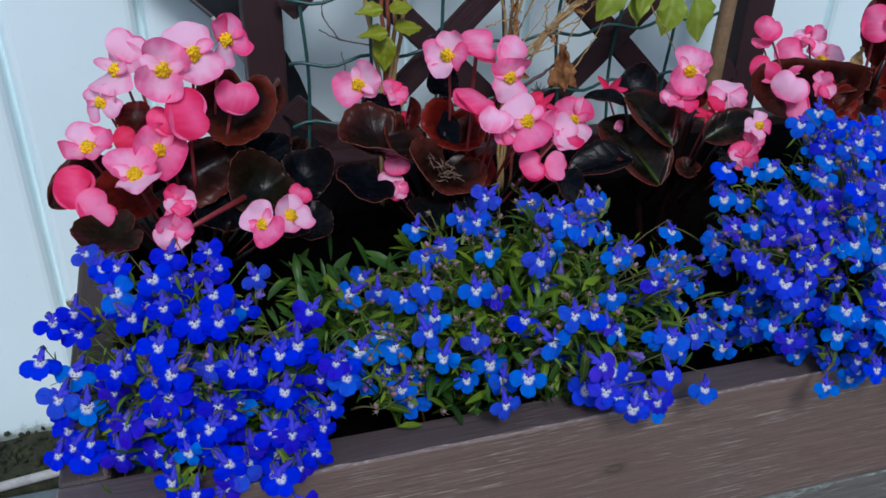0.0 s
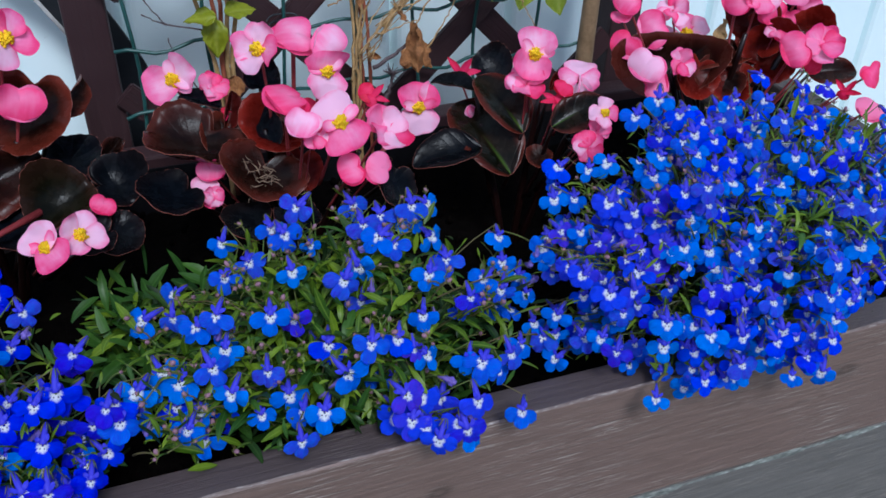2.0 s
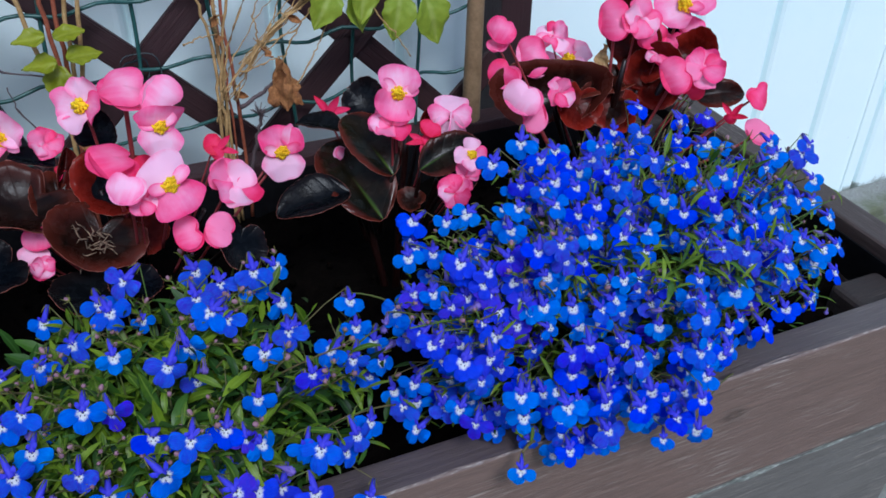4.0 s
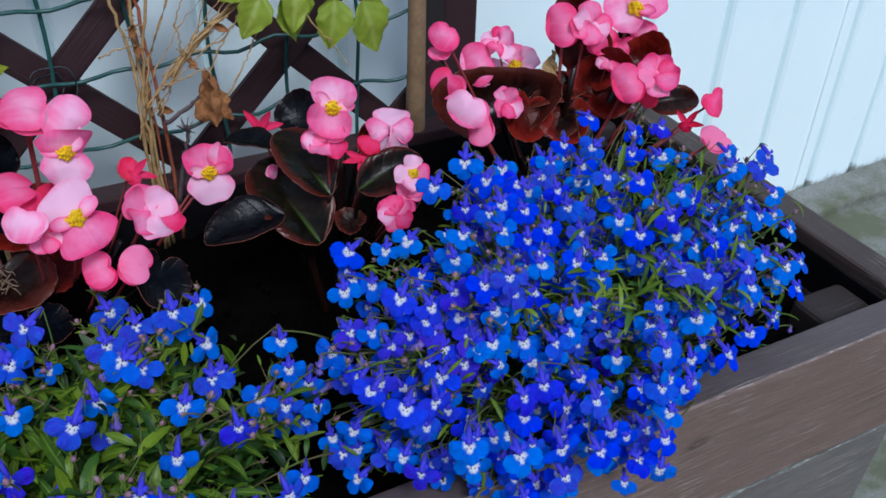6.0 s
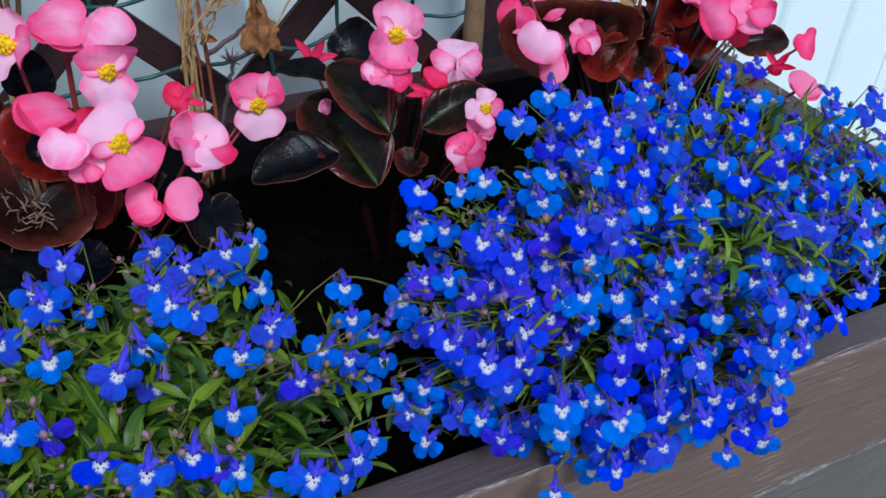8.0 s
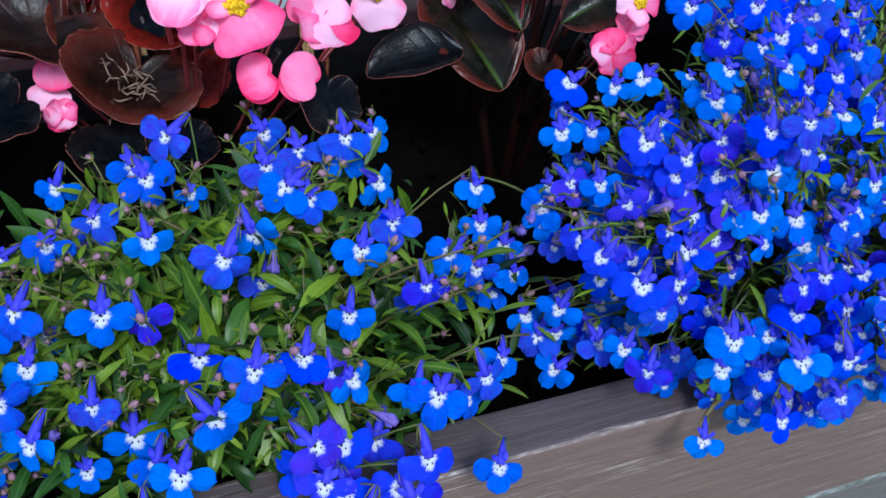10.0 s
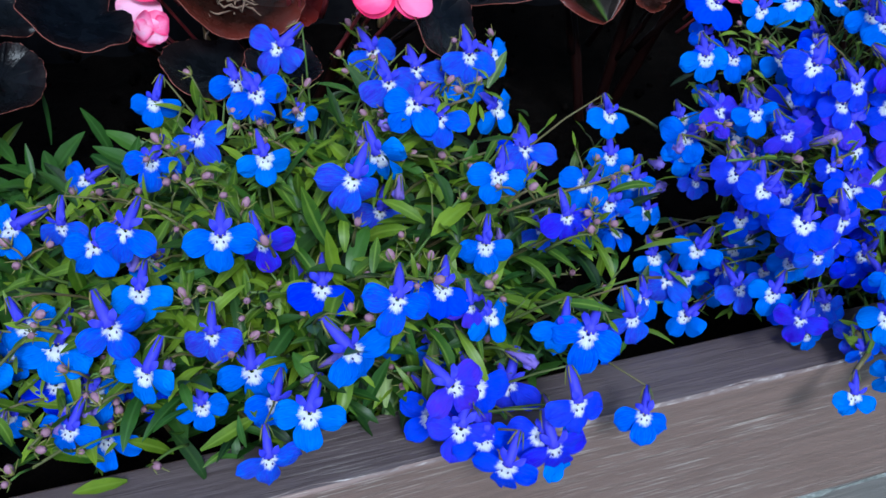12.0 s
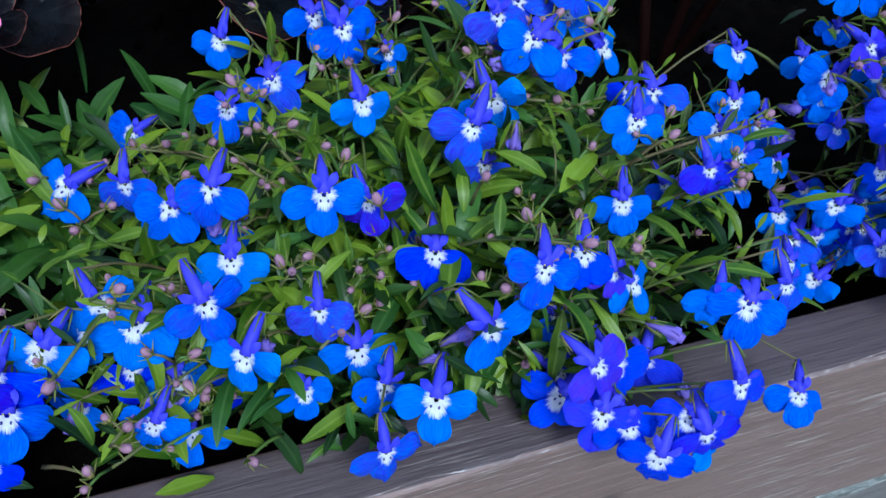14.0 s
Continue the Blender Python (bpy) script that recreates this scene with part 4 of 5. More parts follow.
    # fine leaf tips between the flowers
    for _ in range(int(3 * len(base))):
        p, _s = r.choice(base)
        q = p * r.uniform(0.84, 0.97) + Vector((r.gauss(0, 0.006), r.gauss(0, 0.005), r.uniform(-0.009, 0.0)))
        d = Vector((q.x * 4 + r.gauss(0, 0.8), q.y * 4 + r.gauss(-0.2, 0.7), r.gauss(0.6, 0.5)))
        leaf_at(q, d, r.uniform(0.005, 0.010), r.uniform(0.0006, 0.001), 0, True)
    fo = put("foliage", g.mesh("foliage", [LOB_LEAF, LOB_LEAF_SHADED, LOB_STEM, LOB_LEAF_MID]), plant, None, "narrow green leaves on thin stems")
    tagged(fo, kind="stuff")
    return plant


LEFT_A = [
    (-63, 318, 332), (-69, 330, 344), (-65, 352, 348), (-50, 383, 364), (-12, 380, 359), (-64, 326, 307), (-61, 313, 308), (-56, 329, 336),
    (-56, 307, 307), (-55, 351, 353), (-55, 351, 341), (-52, 314, 329), (-41, 298, 312), (-36, 302, 354), (-35, 370, 362), (-35, 339, 368),
    (-35, 295, 331), (-29, 325, 364), (-25, 294, 313), (-23, 294, 334), (-21, 299, 348), (-19, 344, 370), (-18, 304, 362), (-17, 293, 344),
    (-15, 323, 368), (-14, 284, 332)]
LEFT_B = [
    (-14, 295, 354), (-11, 268, 312), (-3, 316, 363), (-2, 282, 333), (1, 299, 352), (2, 295, 333), (3, 268, 325), (6, 325, 370), (6, 394,
    350), (7, 311, 365), (8, 271, 317), (10, 296, 349), (18, 295, 349), (22, 272, 334), (22, 270, 312), (23, 264, 315), (26, 348, 361), (30,
    288, 341), (30, 295, 355), (30, 271, 332), (38, 299, 356), (39, 272, 318), (44, 279, 325), (46, 313, 362), (47, 301, 333), (54, 298,
    343)]
MIDDLE_A = [
    (72, 355, 339), (77, 313, 343), (80, 308, 326), (83, 294, 325), (83, 310, 338), (85, 350, 341), (87, 400, 317), (89, 299, 312), (94,
    334, 346), (97, 303, 348), (103, 328, 355), (103, 296, 338), (111, 357, 353), (114, 386, 353), (119, 300, 342), (124, 371, 349), (125,
    319, 356), (127, 300, 326), (127, 277, 320), (131, 292, 322), (135, 321, 350), (138, 385, 357), (138, 279, 332), (140, 344, 359), (142,
    370, 362), (148, 311, 340), (149, 282, 348), (151, 380, 370), (160, 325, 363), (161, 286, 358), (170, 338, 359)]
MIDDLE_B = [
    (171, 283, 314), (173, 277, 333), (174, 271, 323), (175, 294, 350), (181, 281, 325), (182, 345, 369), (182, 259, 321), (183, 396, 355),
    (187, 291, 340), (188, 341, 366), (191, 307, 349), (191, 374, 361), (192, 284, 319), (194, 266, 320), (198, 320, 361), (199, 264, 313),
    (201, 264, 333), (203, 281, 341), (205, 373, 357), (206, 369, 367), (208, 277, 342), (212, 335, 356), (216, 368, 347), (219, 383, 357),
    (224, 266, 317), (228, 325, 348), (234, 293, 331), (238, 326, 338), (245, 342, 342), (251, 335, 337), (251, 325, 333)]
MIDDLE_C = [(244, 346, 355), (66, 305, 342), (57, 302, 341), (58, 296, 336), (178, 358, 368), (179, 268, 321), (215, 310, 351), (225, 284, 336), (196, 262, 319), (104, 315, 346)]
RIGHT_A = [
    (255, 320, 317), (257, 313, 313), (260, 303, 306), (261, 329, 356), (261, 309, 329), (263, 312, 314), (264, 308, 358),
    (264, 296, 362), (268, 328, 365), (271, 298, 321), (274, 348, 370), (274, 288, 328), (275, 321, 368), (275, 309, 317), (276, 290, 353),
    (277, 278, 327), (278, 328, 363), (279, 311, 367), (282, 361, 380), (287, 309, 340), (287, 319, 383), (288, 261, 355), (288, 289, 352),
    (289, 354, 364), (292, 262, 307), (294, 267, 335), (295, 297, 356)]
RIGHT_B = [
    (297, 312, 380), (297, 309, 370), (298, 359, 377), (304, 251, 352), (306, 310, 386), (307, 301, 355), (309, 309, 373), (309, 359, 379),
    (310, 253, 321), (312, 301, 365), (314, 300, 394), (316, 328, 387), (317, 296, 366), (318, 272, 357), (319, 299, 380), (322, 295, 399),
    (322, 360, 403), (322, 263, 314), (323, 335, 393), (324, 252, 345), (327, 251, 328), (327, 298, 387), (330, 276, 355), (333, 297, 360),
    (335, 355, 391), (336, 325, 397), (337, 245, 344), (339, 271, 343)]
RIGHT_C = [
    (339, 341, 396), (341, 287, 364), (341, 305, 378), (342, 303, 393), (345, 341, 399), (346, 262, 352), (346, 377, 401), (347, 358, 401),
    (351, 256, 338), (352, 293, 361), (353, 335, 397), (357, 295, 370), (358, 245, 329), (358, 389, 380), (361, 328, 389), (364, 309, 383),
    (365, 360, 393), (367, 242, 340), (370, 300, 364), (372, 386, 386), (374, 247, 313), (375, 295, 351), (376, 258, 350), (376, 251, 342),
    (377, 269, 332), (378, 310, 381), (378, 308, 371), (379, 263, 365)]
RIGHT_D = [
    (380, 350, 392), (381, 342, 387), (385, 371, 386), (386, 274, 363), (387, 338, 374), (390, 372, 392), (391, 257, 349), (396, 289, 363),
    (396, 323, 387), (399, 267, 349), (404, 399, 377), (405, 318, 380), (412, 296, 372), (413, 309, 368), (414, 283, 354), (417, 382, 379),
    (417, 377, 372), (423, 331, 383), (426, 317, 374), (428, 414, 373), (428, 273, 336), (430, 391, 382), (430, 368, 363), (436, 314, 366),
    (440, 411, 388), (441, 327, 384), (442, 295, 340), (443, 309, 369)]
RIGHT_E = [
    (444, 277, 339), (446, 379, 381), (449, 318, 371), (454, 390, 386), (457, 306, 351), (461, 316, 370), (467, 315, 359), (471, 335, 369),
    (471, 384, 371), (475, 305, 354), (476, 393, 383), (479, 345, 375), (485, 388, 365), (486, 348, 379), (488, 302, 347), (496, 327, 373),
    (500, 366, 375), (500, 304, 345), (501, 328, 358), (503, 316, 324), (504, 311, 304), (505, 346, 377), (510, 348, 380), (515, 311, 318),
    (542, 347, 326)]
RIGHT_F = [(475, 315, 373), (435, 329, 388), (419, 340, 392), (420, 317, 386), (474, 323, 377), (446, 290, 366), (422, 290, 371), (445, 284, 361), (406, 348, 394)]
MIDDLE_TUFTS = [(52, 405, 315), (53, 382, 310), (62, 363, 310), (65, 420, 310), (127, 366, 335), (128, 332, 330), (159, 365, 340), (111, 396, 330)]
RIGHT_TUFTS = [(423, 331, 390), (385, 299, 377), (415, 303, 379), (423, 292, 372), (417, 354, 394), (459, 328, 383), (440, 340, 390), (376, 317, 385)]

lobelia_plant("trailing lobelia covered in cobalt-blue white-eyed flowers at the planter's end", (0.0, 0.345, 0.272), LEFT_A + LEFT_B, 130, 0.0145, 0.5, 24, 11, 0.5, 0.95, 7, 0.16, (), "indigo", 14, 0.11)
lobelia_plant("loose leafy lobelia with large blue flowers and many buds", (0.155, 0.345, 0.272), MIDDLE_A + MIDDLE_B + MIDDLE_C, 26, 0.018, 0.8, 60, 12, 0.72, 0.95, 17, 0.88, MIDDLE_TUFTS, "cobalt", 84, 0.118, (0.175, 0.268, 0.325))
lobelia_plant("dense round cushion of blue and violet lobelia spilling over the rim", (0.395, 0.345, 0.272), RIGHT_A + RIGHT_B + RIGHT_C + RIGHT_D + RIGHT_E + RIGHT_F, 400, 0.0125, 0.85, 70, 13, 0.93, 0.88, 6, 0.72, RIGHT_TUFTS, "cobalt", 60, 0.075, (0.293, 0.306, 0.365))


# ---- begonias ----
def round_petal(length, half, cup, curl, ruffle, seed, foot=0.72):
    """A broad rounded petal along +Y, hollow like a shell, uneven in outline, with a softly waved rim."""
    dent = 0.09 * max(0.0, math.sin(seed * 3.7))

    def fn(u, v):
        a = math.pi * v
        ca, sa = math.cos(a), math.sin(a)
        k = (abs(ca) ** 2.3 + abs(sa) ** 2.3) ** (-1 / 2.3)
        k *= 1 + 0.06 * math.sin(2 * a + seed) + 0.04 * math.sin(3 * a + 2 * seed) + 0.015 * math.sin(7 * a + seed) - dent * math.exp(-((a - 0.25 * math.sin(seed)) / 0.3) ** 2)
        s = 0.5 * (1 + u * k * ca)
        q = max(0.0, min(1.0, s * 1.6))
        x = half * u * k * sa * (foot + (1 - foot) * q * q * (3 - 2 * q))
        wave = math.sin(3 * a + seed) + 0.6 * math.sin(5 * a + 2 * seed)
        fold = noise.noise(Vector((x * 85, length * s * 85, seed * 5))) * 0.0032 * u
        return (x, length * s, cup * x * x / half + curl * length * s * s + ruffle * u ** 3 * wave + fold)

    return fn


def petal_mesh(name, length, half, cup, curl, mat, seed, ruffle=0.0013, foot=0.84):
    g = Geo()
    g.sheet(round_petal(length, half, cup, curl, ruffle, seed, foot), 9, 33)
    return g.mesh(name, [mat])


def pointed_mesh(mat, bend, seed):
    """A narrow sepal that ends in a point."""

    def fn(u, v):
        w = math.sin(math.pi * (0.16 + 0.82 * u)) ** 0.9
        return (0.003 * w * v + 0.001 * math.sin(seed) * u, 0.0165 * u, 0.0022 * (v * w) ** 2 + bend * u * u + 0.0004 * math.sin(5 * v + 6 * u + seed))

    g = Geo()
    g.sheet(fn, 9, 7)
    return g.mesh("sepal", [mat])


def stamen_mesh(seed):
    r = random.Random(seed)
    g = Geo()
    g.lump(Matrix.Diagonal((0.0036, 0.0033, 0.0031, 1)), 6, 10)
    for _ in range(52):
        a, e = r.uniform(0, 6.283), r.uniform(0.0, 1.45)
        d = Vector((math.cos(a) * math.cos(e) * 1.15, math.sin(a) * math.cos(e), math.sin(e)))
        p = d * r.uniform(0.0033, 0.0041)
        g.tube([(0, 0, 0), p * 0.6, p], [0.0003, 0.00035, 0.0004], 4)
        g.lump(Matrix.Translation(p) @ Matrix.Diagonal((0.001, 0.001, 0.0011, 1)), 4, 6)
    return g.mesh("anther_head", [STAMEN])


STAMENS = [stamen_mesh(i) for i in range(2)]
CURLS = ((0.3, 0.1), (0.45, -0.25), (0.15, 0.3), (-0.3, -0.15), (0.6, -0.05), (0.1, -0.4), (-0.2, 0.25), (0.5, 0.3))
BIG = {k: [petal_mesh("petal", 0.0192, 0.0134 + 0.0012 * math.sin(i * 2.4), c, cu, mt, i * 2.1, 0.0017) for i, (c, cu) in enumerate(CURLS)] for k, mt in (("p", PINK_PETAL), ("d", DEEP_PETAL))}
NARROW = {k: [petal_mesh("petal", 0.0125, 0.0037, 0.3, cu, mt, i * 1.3, 0.0004, 0.5) for i, cu in enumerate((0.0, 0.25, -0.2))] for k, mt in (("p", PINK_PETAL), ("d", DEEP_PETAL))}
RAGGED = {k: [petal_mesh("petal", 0.0165, 0.0088, c * 0.5, cu * 0.6, mt, i * 2.7, 0.0014, 0.5) for i, (c, cu) in enumerate(CURLS)] for k, mt in (("p", PINK_PETAL), ("d", DEEP_PETAL))}
SEPALS = [pointed_mesh(RED_PETAL, b, i * 2.0) for i, b in enumerate((0.0, 0.004, -0.003))]


def heart_valve(mat, seed):
    """One half of a closed bud: a shallow kidney-shaped disc with a notch where the stalk joins."""
    g = Geo()

    def fn(u, v):
        a = math.pi / 2 + math.pi * v
        b = math.pi * v
        notch = math.exp(-(b / 0.34) ** 2)
        rad = 0.0102 * (1 - 0.3 * notch) * (1 + 0.035 * math.sin(3 * a + seed) + 0.03 * math.sin(2 * a + seed)) * u
        z = 0.0012 * (1 - u ** 2.2) + 0.0015 * math.sin(2 * a + seed) * u * u + 0.0005 * math.sin(5 * a + seed) * u ** 3 - 0.0014 * math.exp(-(b / 0.5) ** 2) * u * (1 - 0.5 * u)
        return (1.08 * rad * math.cos(a), 0.9 * rad * math.sin(a) - 0.001, z)

    g.sheet(fn, 9, 33)
    return g.mesh("petal", [mat])


VALVE = {k: [heart_valve(mt, i * 1.9 + j * 0.8) for j in range(3)] for i, (k, mt) in enumerate((("d", DEEP_PETAL), ("p", PINK_PETAL), ("r", RED_PETAL)))}


def stalk_mesh(a, b, r0=0.0009, lift=-0.004):
    g = Geo()
    g.tube(arc(a, b, lift, 6), [r0 * 1.2, r0 * 1.1, r0, r0, r0, r0 * 1.1], 6)
    return g.mesh("stalk", [PINK_STALK])


def begonia_flower(plant, p, kind, az, el, roll, size, root, r):
    """kind: o, O open flower; n open with narrow petals; k seen from behind; b, p, r flat bud of two valves; x, X ragged side-on flower; s red pointed bud."""
    m = frame_of(p, az, el, roll, size)
    foot = Vector(root) + (Vector(p) - Vector(root)) * 0.62
    foot.z -= 0.006
    inv = m.inverted()
    fl = put("flower", stalk_mesh(inv @ foot, Vector((0, -0.001, -0.002))), plant, m)
    rot = lambda z, x: Matrix.Rotation(radians(z), 4, "Z") @ Matrix.Rotation(radians(x), 4, "X")
    if kind in "oO":
        key = "p" if kind == "o" else "d"
        put("petal", r.choice(BIG[key]), fl, rot(r.uniform(-14, 14), r.uniform(2, 34)) @ Matrix.Translation((0, -0.0025, 0)))
        put("petal", r.choice(BIG[key]), fl, rot(180 + r.uniform(-18, 18), r.uniform(-6, 24)) @ Matrix.Translation((0, -0.0025, 0)))
        put("petal", r.choice(NARROW[key]), fl, Matrix.Translation((0, 0, 0.0006)) @ rot(-72 + r.uniform(-18, 14), r.uniform(10, 30)))
        put("petal", r.choice(NARROW[key]), fl, Matrix.Translation((0, 0, 0.0006)) @ rot(72 + r.uniform(-14, 18), r.uniform(10, 30)))
        put("anther_head", r.choice(STAMENS), fl, Matrix.Translation((0, 0, 0.001)), "yellow stamens")
    elif kind in "nN":
        for k, a in enumerate((8, 95, 175, -80)):
            put("petal", r.choice(RAGGED["p"]), fl, Matrix.Translation((0, 0, 0.0003 * k)) @ rot(a + r.uniform(-16, 16), r.uniform(-5, 30)))
        put("anther_head", r.choice(STAMENS), fl, Matrix.Translation((0, 0, 0.0016)), "yellow stamens")
    elif kind == "k":
        put("petal", r.choice(BIG["p"]), fl, Matrix.Translation((0, 0, -0.003)) @ rot(4, -8))
        put("petal", r.choice(BIG["p"]), fl, Matrix.Translation((0, 0, -0.002)) @ rot(176, -20))
        for a in (100, -95):
            put("petal", r.choice(RAGGED["p"]), fl, Matrix.Translation((0, 0, -0.0015)) @ rot(a, -6))
        g = Geo()
        g.tube([(0, 0.001, 0), (0.0004, -0.007, 0.003), (0, -0.016, 0.003)], [0.0009, 0.0008, 0.0008], 6)
        put("pedicel", g.mesh("pedicel", [PINK_PETAL]), fl, None, "pale pink flower stalk")
    elif kind in "bpr":
        key = {"b": "d", "p": "p", "r": "r"}[kind]
        put("petal", r.choice(VALVE[key]), fl, Matrix.Translation((0, 0, 0.0010)) @ rot(r.uniform(-8, 8), r.uniform(-6, 10)))
        put("petal", r.choice(VALVE[key]), fl, Matrix.Translation((0.0008, 0, -0.0006)) @ Matrix.Rotation(math.pi, 4, "Y") @ rot(r.uniform(-22, 22), r.uniform(0, 18)))
    elif kind in "xX":
        for k in range(6):
            key = "d" if (kind == "X" and k % 3) or (kind == "x" and k % 3 == 0) else "p"
            put("petal", r.choice(RAGGED[key]), fl, Matrix.Translation((0, 0, 0.0006 * k)) @ rot(k * 62 + r.uniform(-22, 22), r.uniform(0, 36)))
    else:
        for k, a in enumerate((-66, -14, 52)):
            put("sepal", SEPALS[k % 3], fl, rot(a + r.uniform(-8, 8), r.uniform(-20, 35)))
        put("petal", VALVE["r"][0], fl, Matrix.Translation((0, -0.002, 0)) @ rot(r.uniform(-20, 20), 35) @ Matrix.Scale(0.6, 4))
    return fl


def leaf_mesh(wide, cup, steep, fold, ripple, roll_over, notch_deep, mats, seed):
    """A kidney-shaped begonia leaf of radius 1, its tip along +Y and its notch below, hollowed like a bowl: face, back and a thin rim that may roll outwards."""

    def at(u, a, drop):
        notch = math.exp(-((math.pi - abs(a)) / 0.26) ** 2)
        k = u * (1 - notch_deep * notch) * (1 + 0.09 * math.sin(a + seed) + 0.05 * math.sin(3 * a + seed) + 0.05 * math.cos(a)) * (1 + 0.014 * math.sin(19 * a) * u ** 6)
        x, y = wide * k * math.sin(a), k * math.cos(a)
        z = cup * k ** steep * (1 + 0.35 * math.sin(2 * a + seed)) + fold * abs(x) ** 1.5 + ripple * u ** 4 * (math.sin(5 * a + 2 * seed) + 0.6 * math.sin(8 * a + seed))
        z += 0.025 * math.cos(9 * a) * u * u * (1 - 0.6 * u) - roll_over * max(0.0, u - 0.8) ** 2 * 25 * (0.7 + 0.5 * math.sin(a + seed * 2)) - drop
        return (x, y, z)

    g = Geo()
    g.sheet(lambda u, v: at(u, math.pi * v, 0.0), 13, 45, 0)
    g.sheet(lambda u, v: at(u, math.pi * v, 0.024), 13, 45, 1)
    g.tube([Vector(at(1.0, math.pi * (k / 34 - 1), 0.012)) for k in range(69)], [0.009] * 69, 5, 2)
    return g.mesh("leaf", mats)


def boat_mesh(half, fold, arch, ripple, mats, seed):
    """A long leaf of half-length 1, base at -Y and tip at +Y, its two halves raised from a sunken midrib like a boat."""

    def at(u, v, drop):
        s = 2 * u - 1
        w = max(0.02, (1 - abs(s) ** 2.2)) ** 0.6 * (1 + 0.14 * s * -1) * (1 + 0.018 * math.sin(u * 44 + seed))
        skew = 1.0 + 0.16 * math.copysign(1, v) * math.sin(seed)
        x = half * w * v * skew
        z = fold * (abs(v) ** 1.4) * w - arch * s * s + ripple * math.sin(6 * s + 2.5 * v + seed) * abs(v) ** 2 - 0.12 * max(0.0, abs(v) - 0.82) * 4 * w - drop
        return (x, s, z)

    g = Geo()
    g.sheet(lambda u, v: at(u, v, 0.0), 19, 15, 0)
    g.sheet(lambda u, v: at(u, v, 0.024), 19, 15, 1)
    g.uv = [(abs(2 * w - 1), 0.5 * a - 0.12 * abs(2 * w - 1)) for a, w in g.uv]
    rim = [at(k / 24, -1, 0.012) for k in range(25)] + [at(1 - k / 24, 1, 0.012) for k in range(25)]
    g.tube([Vector(p) for p in rim] + [Vector(rim[0])], [0.010] * 51, 5, 2)
    return g.mesh("leaf", mats)


LEAVES = {}
for key, mt, bk in (("d", LEAF_DARK, LEAF_BACK_DARK), ("o", LEAF_OLIVE, LEAF_BACK), ("b", LEAF_BRONZE, LEAF_BACK), ("r", LEAF_RED, LEAF_BACK_RED), ("c", LEAF_RIBBED, LEAF_BACK_RED), ("g", VINE_LEAF, VINE_LEAF)):
    ms = [mt, bk, LEAF_RIM if key != "g" else VINE_LEAF]
    LEAVES[key] = [leaf_mesh(1.0, 0.25, 2.4, 0.05, 0.05, 0.03, 0.34, ms, 1.0), leaf_mesh(1.05, 0.55, 2.2, 0.05, 0.06, 0.16, 0.4, ms, 2.7), boat_mesh(0.62, 0.3, 0.14, 0.03, ms, 0.6),
                   leaf_mesh(1.18, 0.5, 2.0, 0.06, 0.05, 0.2, 0.62, ms, 5.4), leaf_mesh(1.7, 0.75, 2.0, 0.1, 0.05, 0.1, 0.3, ms, 4.1), boat_mesh(0.42, 0.55, 0.1, 0.04, ms, 2.2)]


def begonia_leaf_at(plant, p, key, form, az, el, roll, size, root):
    """size: the leaf's half-length in mm."""
    m = frame_of(p, az, el, roll, size / 1000)
    lf = put("leaf", LEAVES[key][form], plant, m)
    g = Geo()
    inv = m.inverted()
    foot = Vector(root) + Vector(((p[0] - root[0]) * 0.35, (p[1] - root[1]) * 0.35, (p[2] - root[2]) * 0.45))
    k = 1000 / size
    join = Vector((0, -0.97, -0.15)) if form in (2, 5) else Vector((0, -0.32, -0.04))
    g.tube(arc(inv @ foot, join, 0.0, 5), [0.0018 * k, 0.0016 * k, 0.0014 * k, 0.0012 * k, 0.0011 * k], 6)
    put("petiole", g.mesh("petiole", [BEG_STEM]), lf, None, "reddish leaf stalk")
    return lf


def begonia(label, root, flowers, leaves, stems, seed):
    r = random.Random(seed)
    plant = tagged(new("begonia_plant"), label, "begonia", group="begonias in the planter")
    rt = Vector(root)
    plant.matrix_basis = Matrix.Translation(rt)
    for x, y, z, kind, az, el, roll, size in flowers:
        begonia_flower(plant, Vector((x, y, z)) / 1000 - rt, kind, az, el, roll, size, (0, 0, 0.02), r)
    for x, y, z, key, form, az, el, roll, size in leaves:
        begonia_leaf_at(plant, Vector((x, y, z)) / 1000 - rt, key, form, az, el, roll, size, (0, 0, 0.0))
    for x, y, z in stems:
        g = Geo()
        top = Vector((x, y, z)) / 1000 - rt
        path = arc((r.uniform(-0.006, 0.006), r.uniform(-0.006, 0.006), -0.02), top, 0.008, 8)
        g.tube(path, [0.0028 - 0.0002 * k + (0.0005 if k % 3 == 0 else 0) for k in range(8)], 8)
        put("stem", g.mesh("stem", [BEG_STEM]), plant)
    return plant


# flowers: x, y, z in mm, kind, azimuth, elevation, roll, size; leaves: x, y, z in mm, tissue, form, azimuth, elevation, roll, half-length in mm
A_FLOWERS = [(-4, 455, 425, "o", 5, 32, -21, 0.99), (12, 462, 430, "o", 11, 28, 6, 1.02), (30, 487, 428, "n", 39, 27, -139, 0.93),
    (32, 467, 404, "b", 16, 25, -22, 1.08), (7, 446, 404, "b", 3, 28, -81, 1.24), (-7, 452, 399, "b", -7, 29, -43, 0.79),
    (-29, 505, 409, "o", -48, 22, 5, 1.00), (-40, 498, 393, "n", -43, 30, -27, 0.79), (-22, 508, 423, "p", -11, 29, -19, 1.04)]
